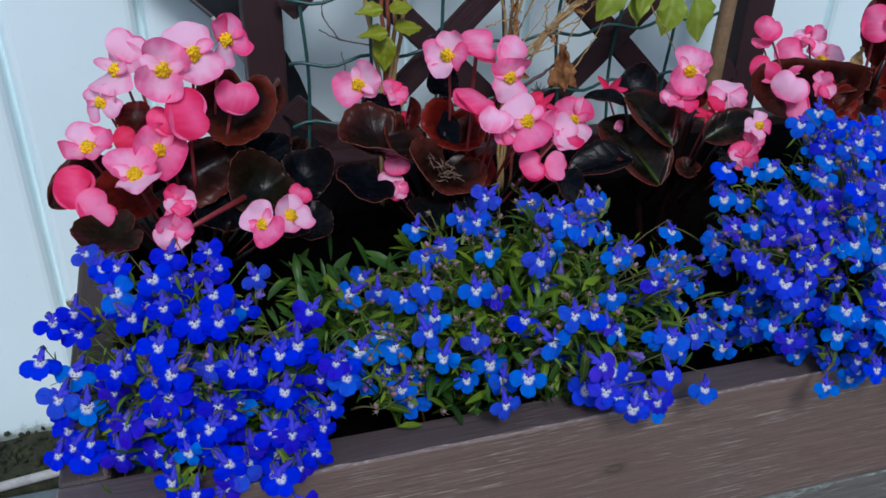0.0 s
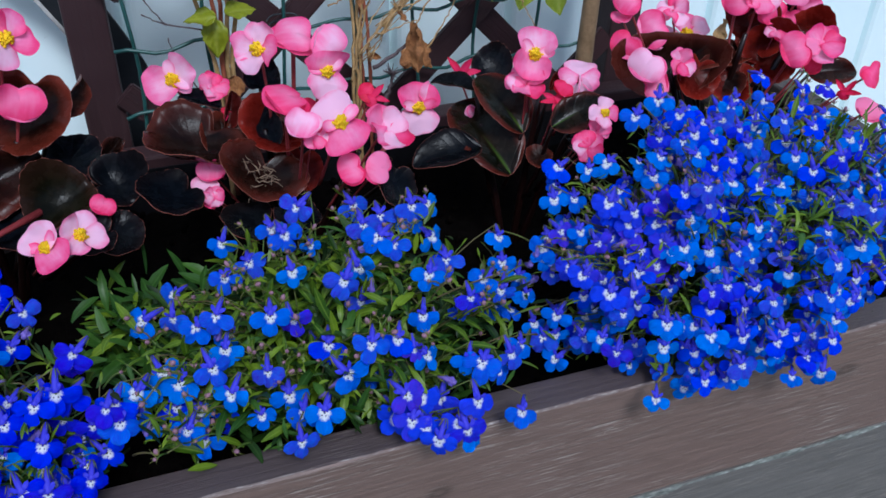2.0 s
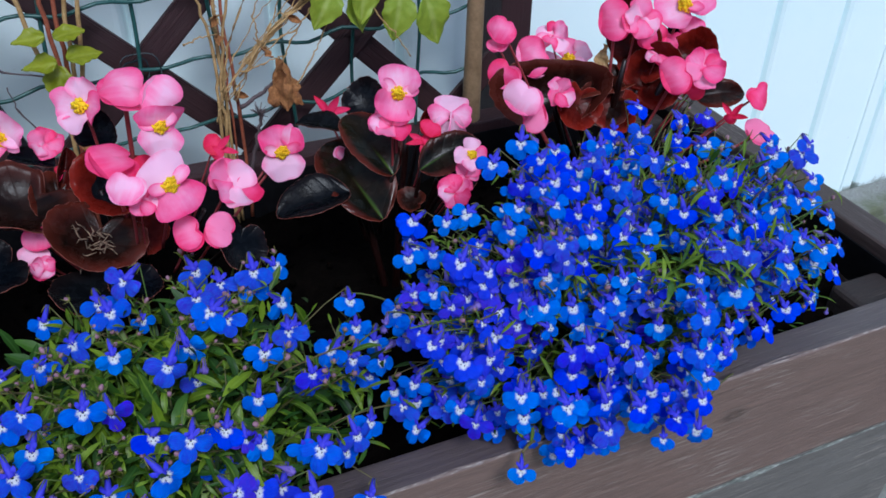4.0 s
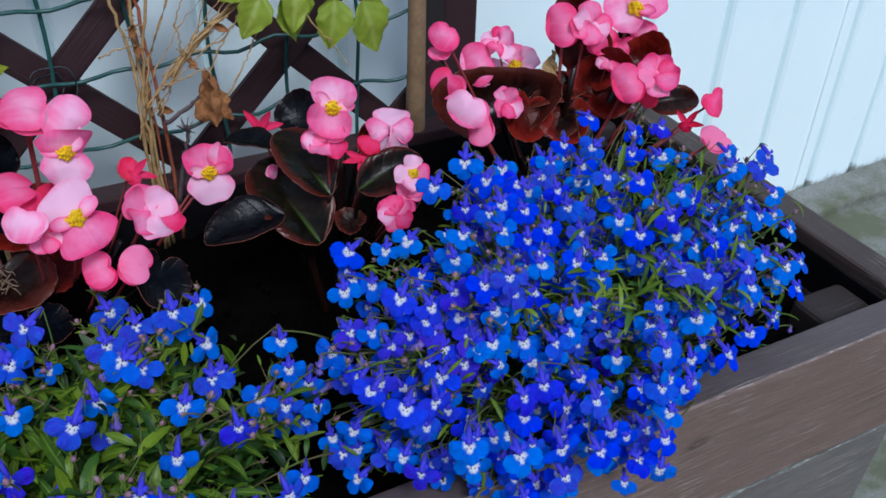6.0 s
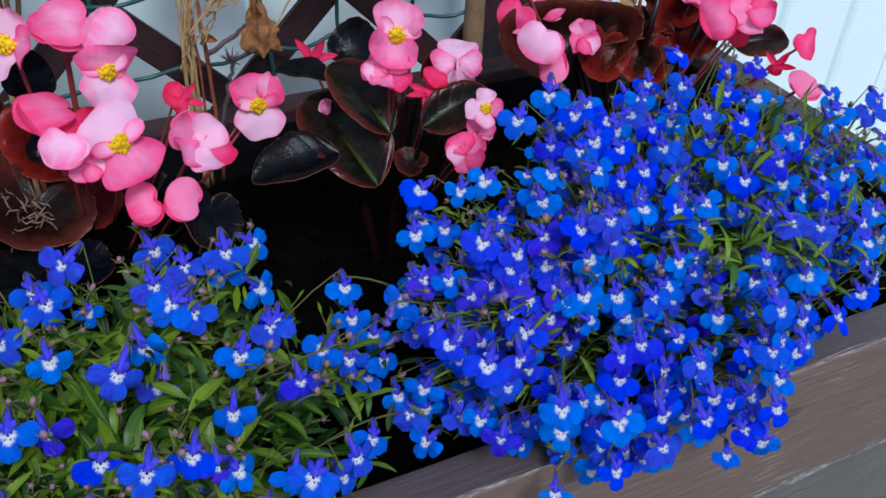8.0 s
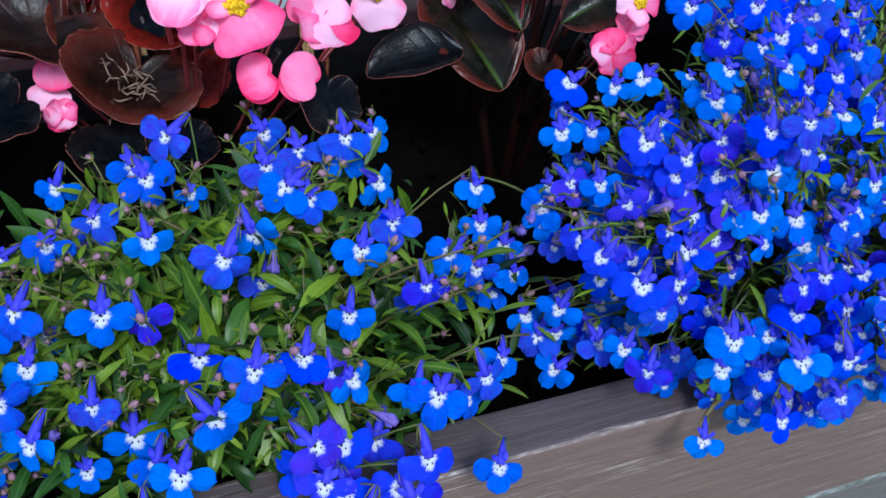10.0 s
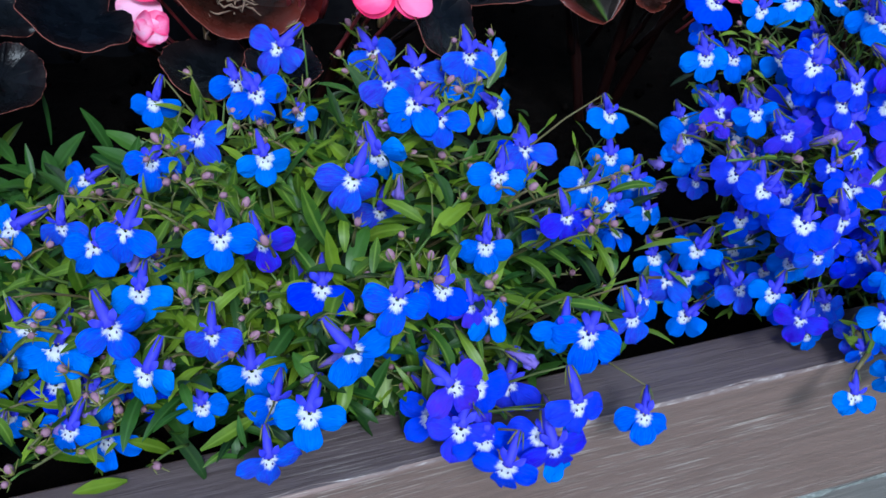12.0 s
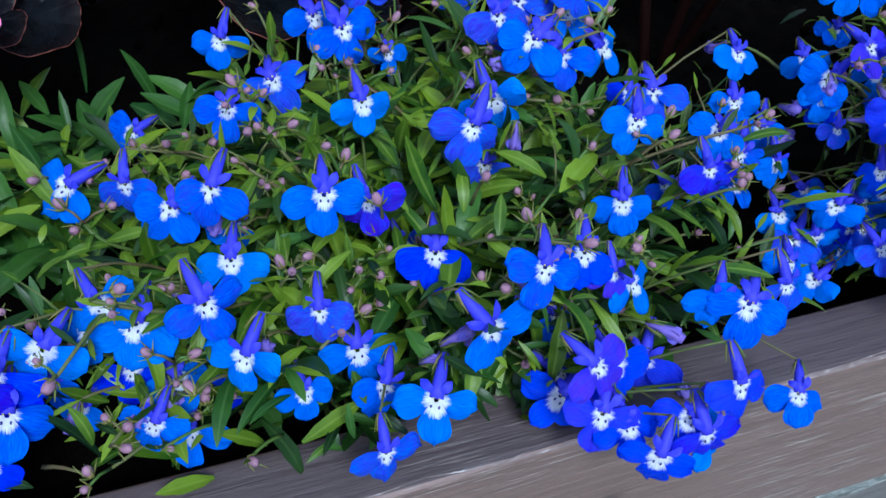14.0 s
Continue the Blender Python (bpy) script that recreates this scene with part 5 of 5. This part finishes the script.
A_FLOWERS_LOW = [(-50, 478, 374, "n", 16, 66, -87, 0.99), (-12, 446, 384, "o", 13, 39, 37, 0.92), (-25, 430, 379, "o", 7, 56, -4, 0.96),
    (-58, 460, 361, "b", -3, 33, -107, 1.10), (-47, 441, 357, "b", 6, 36, -72, 1.04), (-5, 421, 366, "X", 12, 37, -83, 0.58),
    (-10, 413, 354, "x", 5, 30, 160, 0.69), (35, 396, 360, "o", -20, 51, 36, 0.72), (50, 404, 359, "n", 18, 42, -49, 0.76),
    (61, 440, 353, "b", 8, 37, -42, 0.60), (-37, 468, 341, "s", -4, 29, -155, 0.56), (-28, 470, 382, "r", -4, 30, -64, 0.73)]
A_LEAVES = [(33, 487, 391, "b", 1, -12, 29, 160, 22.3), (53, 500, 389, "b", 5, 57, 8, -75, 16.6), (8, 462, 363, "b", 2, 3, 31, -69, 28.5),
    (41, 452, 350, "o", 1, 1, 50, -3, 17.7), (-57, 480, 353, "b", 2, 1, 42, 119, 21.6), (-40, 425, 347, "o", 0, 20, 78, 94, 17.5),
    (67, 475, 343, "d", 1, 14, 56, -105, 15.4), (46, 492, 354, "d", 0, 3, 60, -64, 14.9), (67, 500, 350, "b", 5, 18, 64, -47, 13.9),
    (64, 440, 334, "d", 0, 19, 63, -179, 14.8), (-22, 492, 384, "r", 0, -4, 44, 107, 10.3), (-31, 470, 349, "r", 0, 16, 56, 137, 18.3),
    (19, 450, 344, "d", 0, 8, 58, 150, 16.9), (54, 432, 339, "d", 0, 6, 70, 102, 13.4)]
left_begonia = begonia("tall bronze-leaved begonia crowded with pink yellow-centred flowers", (0.0, 0.47, 0.27), A_FLOWERS + A_FLOWERS_LOW, A_LEAVES, [(-5, 462, 400), (-30, 480, 365), (25, 470, 380), (20, 430, 345)], 21)
shoot = Geo()
shoot.tube([Vector(p) - Vector((0.0, 0.47, 0.27)) for p in ((-0.004, 0.414, 0.352), (0.013, 0.429, 0.352), (0.030, 0.445, 0.351))], [0.0013, 0.0016, 0.0022], 7)
put("stem", shoot.mesh("stem", [PINK_STALK]), left_begonia, None, "pale pink flower stem")

B_FLOWERS = [(108, 500, 390, "o", -12, 37, -52, 0.96), (107, 482, 374, "b", -8, 60, -29, 0.91),
    (128, 495, 385, "X", 19, 43, -79, 0.60), (151, 455, 421, "n", -42, 34, -2, 0.89),
    (172, 462, 423, "p", 3, 74, -97, 1.32), (183, 440, 411, "o", 4, 30, 3, 0.81),
    (159, 428, 404, "b", 29, 82, -113, 1.21), (172, 445, 387, "r", 21, 33, -161, 0.72),
    (180, 403, 400, "o", 1, 37, 20, 0.91), (161, 400, 405, "p", -27, 41, -15, 0.81),
    (166, 402, 395, "X", 11, 38, -137, 0.44), (210, 428, 377, "x", 20, 45, -132, 0.93),
    (187, 450, 421, "p", 20, 35, -148, 1.06)]
B_FLOWERS_LOW = [(184, 398, 376, "b", -25, 49, -67, 0.76), (199, 399, 373, "b", 9, 42, -125, 0.79),
    (209, 455, 389, "r", -6, 47, -66, 0.56), (210, 452, 387, "s", -7, 48, -36, 0.64),
    (252, 494, 355, "o", -7, 33, 8, 0.96), (117, 440, 364, "b", -7, 38, -7, 0.67),
    (113, 438, 354, "p", -7, 39, 162, 0.68), (116, 434, 350, "x", 7, 43, 144, 0.41),
    (133, 480, 376, "s", 1, 28, 179, 0.44), (260, 497, 364, "p", 30, 23, -50, 0.74)]
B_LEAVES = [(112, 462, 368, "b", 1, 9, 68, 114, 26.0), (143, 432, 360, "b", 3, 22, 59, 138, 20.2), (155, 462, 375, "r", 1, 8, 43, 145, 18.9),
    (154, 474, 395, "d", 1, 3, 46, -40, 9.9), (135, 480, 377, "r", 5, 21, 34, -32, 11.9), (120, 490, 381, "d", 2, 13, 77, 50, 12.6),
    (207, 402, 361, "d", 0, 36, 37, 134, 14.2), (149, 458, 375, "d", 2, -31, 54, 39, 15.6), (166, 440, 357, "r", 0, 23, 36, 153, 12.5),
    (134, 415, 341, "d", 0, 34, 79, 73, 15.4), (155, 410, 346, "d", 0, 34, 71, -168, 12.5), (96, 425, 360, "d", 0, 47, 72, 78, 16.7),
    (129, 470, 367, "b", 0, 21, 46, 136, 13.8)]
begonia("spreading bronze-leaved begonia with pale and deep pink flowers", (0.16, 0.465, 0.27), B_FLOWERS + B_FLOWERS_LOW, B_LEAVES, [(165, 450, 395), (150, 455, 375), (195, 425, 370), (125, 485, 365)], 22)

C_FLOWERS = [(313, 460, 397, "o", -16, 30, -17, 0.94), (307, 456, 380, "X", -22, 57, 113, 0.75),
    (346, 461, 378, "k", -27, 41, -2, 0.78), (321, 442, 374, "s", -52, 45, 142, 0.61),
    (326, 444, 381, "r", 2, 46, -46, 0.58), (336, 412, 378, "n", 3, 37, -27, 0.60),
    (332, 412, 366, "x", -2, 39, -172, 0.54), (322, 402, 363, "X", -28, 51, 115, 0.58),
    (288, 515, 364, "s", -17, 41, -21, 0.83), (287, 490, 348, "p", 25, 21, 134, 0.51)]
C_LEAVES = [(299, 474, 362, "c", 2, -11, 60, 29, 24.3), (288, 474, 341, "c", 2, -26, 64, 38, 32.7), (260, 462, 338, "d", 2, -32, 67, 119, 22.1),
    (333, 434, 369, "c", 2, -20, 54, -61, 18.9), (277, 500, 366, "d", 2, -53, 84, 103, 15.0), (312, 520, 364, "d", 0, -19, 41, -10, 13.6),
    (314, 442, 336, "b", 0, -25, 67, 68, 8.2), (335, 432, 349, "d", 0, -20, 71, -78, 11.5), (333, 470, 373, "r", 5, -12, 36, -26, 6.3)]
begonia("glossy dark-leaved begonia with a few pale pink flowers", (0.31, 0.465, 0.27), C_FLOWERS, C_LEAVES, [(314, 450, 378), (330, 435, 360), (290, 480, 345)], 23)

D_FLOWERS = [(400, 505, 406, "p", -47, 29, -14, 0.89), (399, 508, 395, "b", -59, 64, 30, 0.64),
    (401, 500, 378, "b", -40, 23, -33, 0.98), (425, 505, 384, "p", -44, 31, -61, 1.23),
    (439, 507, 393, "x", -22, 52, -30, 0.72), (450, 503, 377, "n", -39, 57, -63, 0.99),
    (394, 462, 380, "p", -51, 38, -14, 1.13), (400, 460, 366, "b", -33, 36, 116, 0.96),
    (419, 462, 377, "X", 1, 34, -138, 0.65), (460, 470, 416, "b", -47, 18, -71, 1.12),
    (474, 466, 415, "X", -28, 30, -138, 0.79), (483, 464, 405, "b", -1, 20, -1, 0.91),
    (498, 462, 398, "b", 11, 19, -4, 0.92), (505, 464, 420, "o", -38, 44, -42, 1.04),
    (516, 466, 404, "p", -20, 41, -177, 0.74)]
D_FLOWERS_RIGHT = [(480, 430, 393, "b", -53, 26, -58, 1.02), (499, 430, 392, "x", -34, 48, -63, 0.83),
    (496, 432, 379, "r", -44, 33, 150, 0.68), (525, 425, 359, "s", -47, 34, -18, 0.64),
    (548, 430, 367, "b", 15, 26, 12, 0.92), (553, 425, 343, "b", -29, 73, -73, 1.01),
    (486, 458, 393, "X", -43, 42, -81, 0.50)]
D_LEAVES = [(435, 490, 362, "b", 4, -41, 32, 14, 22.5), (437, 466, 365, "r", 0, -12, 36, 164, 15.3), (479, 480, 403, "r", 2, -52, 13, 32, 27.6),
    (485, 458, 375, "r", 1, -41, 33, -51, 19.2), (482, 468, 385, "r", 0, -51, 30, 3, 15.5), (456, 462, 364, "b", 0, -39, 40, 119, 16.6),
    (508, 452, 389, "r", 1, -45, 41, -59, 14.7), (531, 445, 365, "b", 2, -22, 50, -84, 16.3), (512, 475, 396, "d", 0, -30, 31, -86, 8.8),
    (460, 455, 360, "r", 0, -41, 45, 99, 15.0), (458, 475, 372, "b", 2, -52, 73, -55, 24.1)]
right_begonia = begonia("tall bronze-leaved begonia with deep pink buds and red-backed leaves", (0.455, 0.465, 0.27), D_FLOWERS + D_FLOWERS_RIGHT, D_LEAVES, [(460, 456, 395), (490, 450, 385), (425, 480, 365), (530, 440, 345)], 24)

# withered scraps caught in the hollow of the largest leaf
scraps = tagged(new("withered_flower_scrap"), "shrivelled straw-coloured flower remains lying in a cupped leaf", "plant debris")
rs = random.Random(31)
bowl = frame_of((0.143, 0.432, 0.360), 22, 59, 138, 0.0202)
for k in range(26):
    p = bowl @ Vector((rs.gauss(0.1, 0.2), rs.gauss(0.1, 0.24), 0.2 + rs.uniform(-0.06, 0.05)))
    g = Geo()
    d = Vector((rs.gauss(0, 1), rs.gauss(0, 0.6), rs.gauss(0, 0.3))).normalized() * rs.uniform(0.004, 0.011)
    g.tube([p, p + d * 0.4 + Vector((rs.gauss(0, 0.002), 0, rs.gauss(0, 0.001))), p + d * 0.8 + Vector((0, rs.gauss(0, 0.002), 0)), p + d], [0.00012, 0.0004, 0.00028, 0.0001], 5)
    put("shred", g.mesh("shred", [WITHERED]), scraps)


# ---- what climbs and withers on the trellis ----
def strand(name, pts, r0, r1, mat, parent, n=10, seed=0):
    """A thin woody strand through a few points, slightly kinked."""
    rr = random.Random(seed)
    pts = [Vector(p) for p in pts]
    path = []
    for i in range(n * (len(pts) - 1) + 1):
        k = min(i // n, len(pts) - 2)
        f = i / n - k
        a, b = pts[k], pts[k + 1]
        path.append(a.lerp(b, f) + Vector((rr.gauss(0, 0.0005), rr.gauss(0, 0.0005), rr.gauss(0, 0.0003))))
    g = Geo()
    m = len(path)
    g.tube(path, [r0 + (r1 - r0) * i / (m - 1) + 0.00025 * (i % n == 0) for i in range(m)], 6)
    return put(name, g.mesh(name, [mat]), parent)


def oval_leaf(length, half, fold, droop, mat, seed=0.0):
    """A pointed oval leaf along +Y, folded along its midrib, crinkled between the side veins and faintly scalloped."""

    def fn(u, v):
        w = max(0.02, math.sin(math.pi * min(1, 0.02 + 0.97 * u) ** 0.72) ** 0.9 if 0 < u < 1 else 0.02)
        w *= 1 + 0.05 * math.sin(26 * u + seed) * abs(v) + 0.06 * math.sin(5 * u + seed) * v
        vein = 0.0005 * abs(math.sin(math.pi * (4.5 * u - 1.6 * abs(v))))
        n = noise.noise(Vector((u * 2.6 + seed, v * 1.4, seed))) * 0.0028 * (0.4 + abs(v))
        return (half * w * v, length * u, fold * abs(v) * half * w + droop * u * u * length - vein + n)

    g = Geo()
    g.sheet(fn, 27, 13)
    return g.mesh("leaf", [mat])


vine = tagged(new("climbing_vine"), "thin vine with a few yellow-green leaves on brown stems", "vine")
for k, (x0, x1, mt) in enumerate(((0.139, 0.127, STRAW), (0.143, 0.141, RED_STEM), (0.147, 0.155, STRAW), (0.150, 0.163, STRAW), (0.146, 0.148, RED_STEM))):
    strand("stem", [(x0, 0.575 + 0.003 * k, 0.262), (x0 + 0.001, 0.578 + 0.002 * k, 0.36), (x1, 0.582 + 0.001 * k, 0.44), (x1 * 1.02 - 0.002, 0.583, 0.62)], 0.0017, 0.0013, mt, vine, 8, k)
for x, z, az, el, roll, s in ((0.129, 0.416, 0, 66, 84, 0.9), (0.154, 0.417, 0, 62, -70, 0.9), (0.131, 0.400, -10, 68, 86, 1.0), (0.160, 0.403, 10, 66, -80, 1.05), (0.141, 0.383, 0, 20, 178, 1.15)):
    m = frame_of((x, 0.568, z), az, el, roll, s) @ Matrix.Translation((0, -0.012, 0))
    put("leaf", oval_leaf(0.021, 0.0072, 0.25, -0.2, VINE_LEAF, x * 90), vine, m)
for k, pts in enumerate((((0.142, 0.578, 0.385), (0.112, 0.583, 0.392), (0.10, 0.583, 0.41), (0.104, 0.583, 0.425)), ((0.112, 0.583, 0.392), (0.099, 0.584, 0.399)), ((0.128, 0.575, 0.345), (0.115, 0.575, 0.37), (0.112, 0.577, 0.385)), ((0.128, 0.57, 0.34), (0.137, 0.57, 0.33), (0.142, 0.57, 0.30)))):
    strand("tendril", pts, 0.0006, 0.0003, TWIG, vine, 6, 40 + k)
put("leaf", oval_leaf(0.016, 0.007, 0.6, 0.3, DEAD), vine, frame_of((0.149, 0.565, 0.36), 0, 10, 170, 1.0), "withered brown leaf")

dry = tagged(new("dry_stalk_bundle"), "bundle of dry straw-coloured stems leaning on the trellis", "dry stems")
for k, (xb, xm, xt, mt, rr_) in enumerate(((0.231, 0.234, 0.227, STRAW, 0.0015), (0.234, 0.2365, 0.2385, STRAW, 0.0016), (0.2365, 0.239, 0.249, STRAW, 0.0014), (0.2335, 0.243, 0.263, STRAW, 0.0011), (0.245, 0.2435, 0.241, RED_STEM, 0.0016), (0.240, 0.2395, 0.2365, RED_STEM, 0.0010))):
    strand("stem", [(xb, 0.57 + 0.002 * k, 0.262), (xb, 0.573 + 0.0015 * k, 0.345), (xm, 0.578 + 0.001 * k, 0.388), (xt, 0.58 + 0.001 * k, 0.43), (xt * 1.1 - 0.024, 0.585, 0.55)], rr_ * 0.8, rr_ * 0.62, mt, dry, 7, 60 + k)
twigs = tagged(new("dry_twig"), "pale brittle dead twigs with a curled brown leaf", "dead twigs")
for k, pts in enumerate((((0.228, 0.565, 0.345), (0.236, 0.567, 0.366), (0.262, 0.57, 0.391), (0.281, 0.572, 0.408), (0.305, 0.575, 0.419)),
                         ((0.25, 0.566, 0.376), (0.27, 0.568, 0.404), (0.278, 0.57, 0.425), (0.282, 0.571, 0.46)), ((0.27, 0.563, 0.372), (0.281, 0.567, 0.392), (0.296, 0.57, 0.41), (0.32, 0.573, 0.43)),
                         ((0.262, 0.57, 0.391), (0.285, 0.568, 0.398), (0.305, 0.57, 0.42), (0.33, 0.575, 0.45)), ((0.277, 0.56, 0.36), (0.291, 0.562, 0.378), (0.303, 0.566, 0.395), (0.309, 0.57, 0.41)),
                         ((0.247, 0.567, 0.376), (0.262, 0.565, 0.381), (0.274, 0.563, 0.385)), ((0.262, 0.57, 0.391), (0.259, 0.57, 0.41), (0.268, 0.571, 0.43)), ((0.215, 0.57, 0.398), (0.226, 0.568, 0.403), (0.236, 0.57, 0.402)),
                         ((0.325, 0.553, 0.42), (0.345, 0.55, 0.395), (0.356, 0.548, 0.378)))):
    strand("twig", pts, 0.0006, 0.0003, STRAW, twigs, 8, 80 + k)
for k, pts in enumerate((((0.243, 0.56, 0.30), (0.251, 0.558, 0.335), (0.256, 0.558, 0.352)), ((0.245, 0.568, 0.352), (0.258, 0.566, 0.36), (0.27, 0.565, 0.37)))):
    strand("twig", pts, 0.0016, 0.001, TWIG, twigs, 6, 95 + k)
for k, (x, y, z) in enumerate(((0.2365, 0.574, 0.402), (0.2375, 0.573, 0.412), (0.262, 0.568, 0.391), (0.281, 0.569, 0.408), (0.243, 0.575, 0.36))):
    rq = random.Random(300 + k)
    for _ in range(4):
        d = Vector((rq.gauss(0, 1), rq.gauss(-0.4, 0.5), rq.gauss(0.3, 0.8))).normalized() * rq.uniform(0.004, 0.010)
        strand("side_twig", [(x, y, z), Vector((x, y, z)) + d * 0.5 + Vector((0, 0, 0.001)), Vector((x, y, z)) + d], 0.0005, 0.0002, STRAW, twigs, 4, 310 + k)
    put("sheath", oval_leaf(0.009, 0.0024, 0.9, 0.3, DEAD, k), twigs, frame_of((x, y - 0.001, z), rq.uniform(-60, 60), rq.uniform(-10, 40), rq.uniform(100, 260), 1.0), "papery brown sheath")
# a broom of thin dry fibres that leans away from the bundle
rb = random.Random(17)
spine = [Vector(p) for p in ((0.236, 0.567, 0.36), (0.25, 0.568, 0.38), (0.27, 0.57, 0.398), (0.292, 0.572, 0.413), (0.325, 0.575, 0.434))]
for k in range(16):
    i0 = rb.choice((0, 0, 1, 1, 2))
    off = Vector((rb.gauss(0, 0.0022), rb.gauss(0, 0.002), rb.gauss(0, 0.0026)))
    drift = Vector((rb.gauss(0, 0.003), 0, rb.gauss(0.001, 0.004)))
    pts = [p + off + drift * (i * 0.6) for i, p in enumerate(spine[i0:i0 + rb.randint(3, 4)])]
    strand("fibre", pts, rb.uniform(0.0003, 0.0006), 0.0002, STRAW, twigs, 6, 200 + k)
spike = Geo()
rs = random.Random(9)
for _ in range(26):
    p = Vector((0.254, 0.557, 0.35))
    d = Vector((rs.gauss(0, 0.6), rs.gauss(0, 0.6), rs.gauss(0.5, 0.5))).normalized()
    spike.tube([p, p + d * rs.uniform(0.004, 0.009)], [0.0005, 0.0002], 4)
put("seed_head", spike.mesh("seed_head", [TWIG]), twigs, None, "spiky grey dry seed head")


def crumpled(seed, mat):
    g = Geo()

    def fn(u, v):
        w = 0.22 + 0.78 * min(1.0, max(0.0, (u - 0.12) / 0.4)) ** 1.3 - 0.25 * max(0.0, u - 0.75)
        rag = 1 + 0.12 * noise.noise(Vector((v * 3.1, seed, 2.0))) * u + 0.05 * noise.noise(Vector((v * 9, seed, 5.0))) * u
        n = noise.noise_vector(Vector((u * 3.5 + seed, v * 2.4, seed))) * 0.006 + noise.noise_vector(Vector((u * 9 + seed, v * 6, seed))) * 0.0022
        side = 1 + 0.12 * noise.noise(Vector((u * 8, math.copysign(3, v), seed)))
        return (0.0125 * w * v * side + n.x * 0.7, -0.036 * u * rag + n.y * 0.5, 0.0045 * math.cos(v * 2.2) + 0.0022 * math.sin(5 * v + 3 * u) + n.z)

    g.sheet(fn, 22, 20)
    return g.mesh("dead_leaf", [mat])


put("withered_flower", crumpled(2.6, STRAW), right_begonia, Matrix.Translation((-0.455, -0.465, -0.27)) @ frame_of((0.461, 0.482, 0.395), 10, 20, -12, 0.42), "dry tan flower remains")
put("dead_leaf", crumpled(1.3, DEAD), twigs, frame_of((0.271, 0.561, 0.383), 0, 10, 4, 0.84), "curled withered brown leaf")
lime = tagged(new("hanging_foliage"), "fresh lime-green leaves hanging from above", "foliage")
LIME_ROWS = ((0.309, 0.56, 0.425, -10, 25, 150, 1.05), (0.3215, 0.558, 0.424, 10, 20, 190, 1.1), (0.327, 0.557, 0.432, 20, 30, 165, 1.1), (0.352, 0.555, 0.418, -5, 20, 168, 1.15), (0.368, 0.552, 0.416, 5, 15, 196, 1.35),
             (0.377, 0.555, 0.43, 30, 30, 215, 0.8), (0.315, 0.564, 0.438, -30, 40, 125, 1.0), (0.333, 0.561, 0.426, 30, 10, 205, 0.8), (0.303, 0.563, 0.43, -20, 45, 110, 0.7), (0.36, 0.558, 0.432, -30, 40, 130, 0.8))
for x, y, z, az, el, roll, s in LIME_ROWS:
    put("leaf", oval_leaf(0.026, 0.0098, 0.35, -0.3, LIME_LEAF, x * 150), lime, frame_of((x, y, z), az, el, roll, s))
for k, pts in enumerate((((0.309, 0.56, 0.425), (0.322, 0.563, 0.445), (0.335, 0.57, 0.5)), ((0.352, 0.555, 0.418), (0.35, 0.56, 0.45), (0.336, 0.57, 0.5)), ((0.368, 0.552, 0.416), (0.352, 0.56, 0.45)))):
    strand("stalk", pts, 0.0009, 0.0012, RED_STEM, lime, 6, 120 + k)
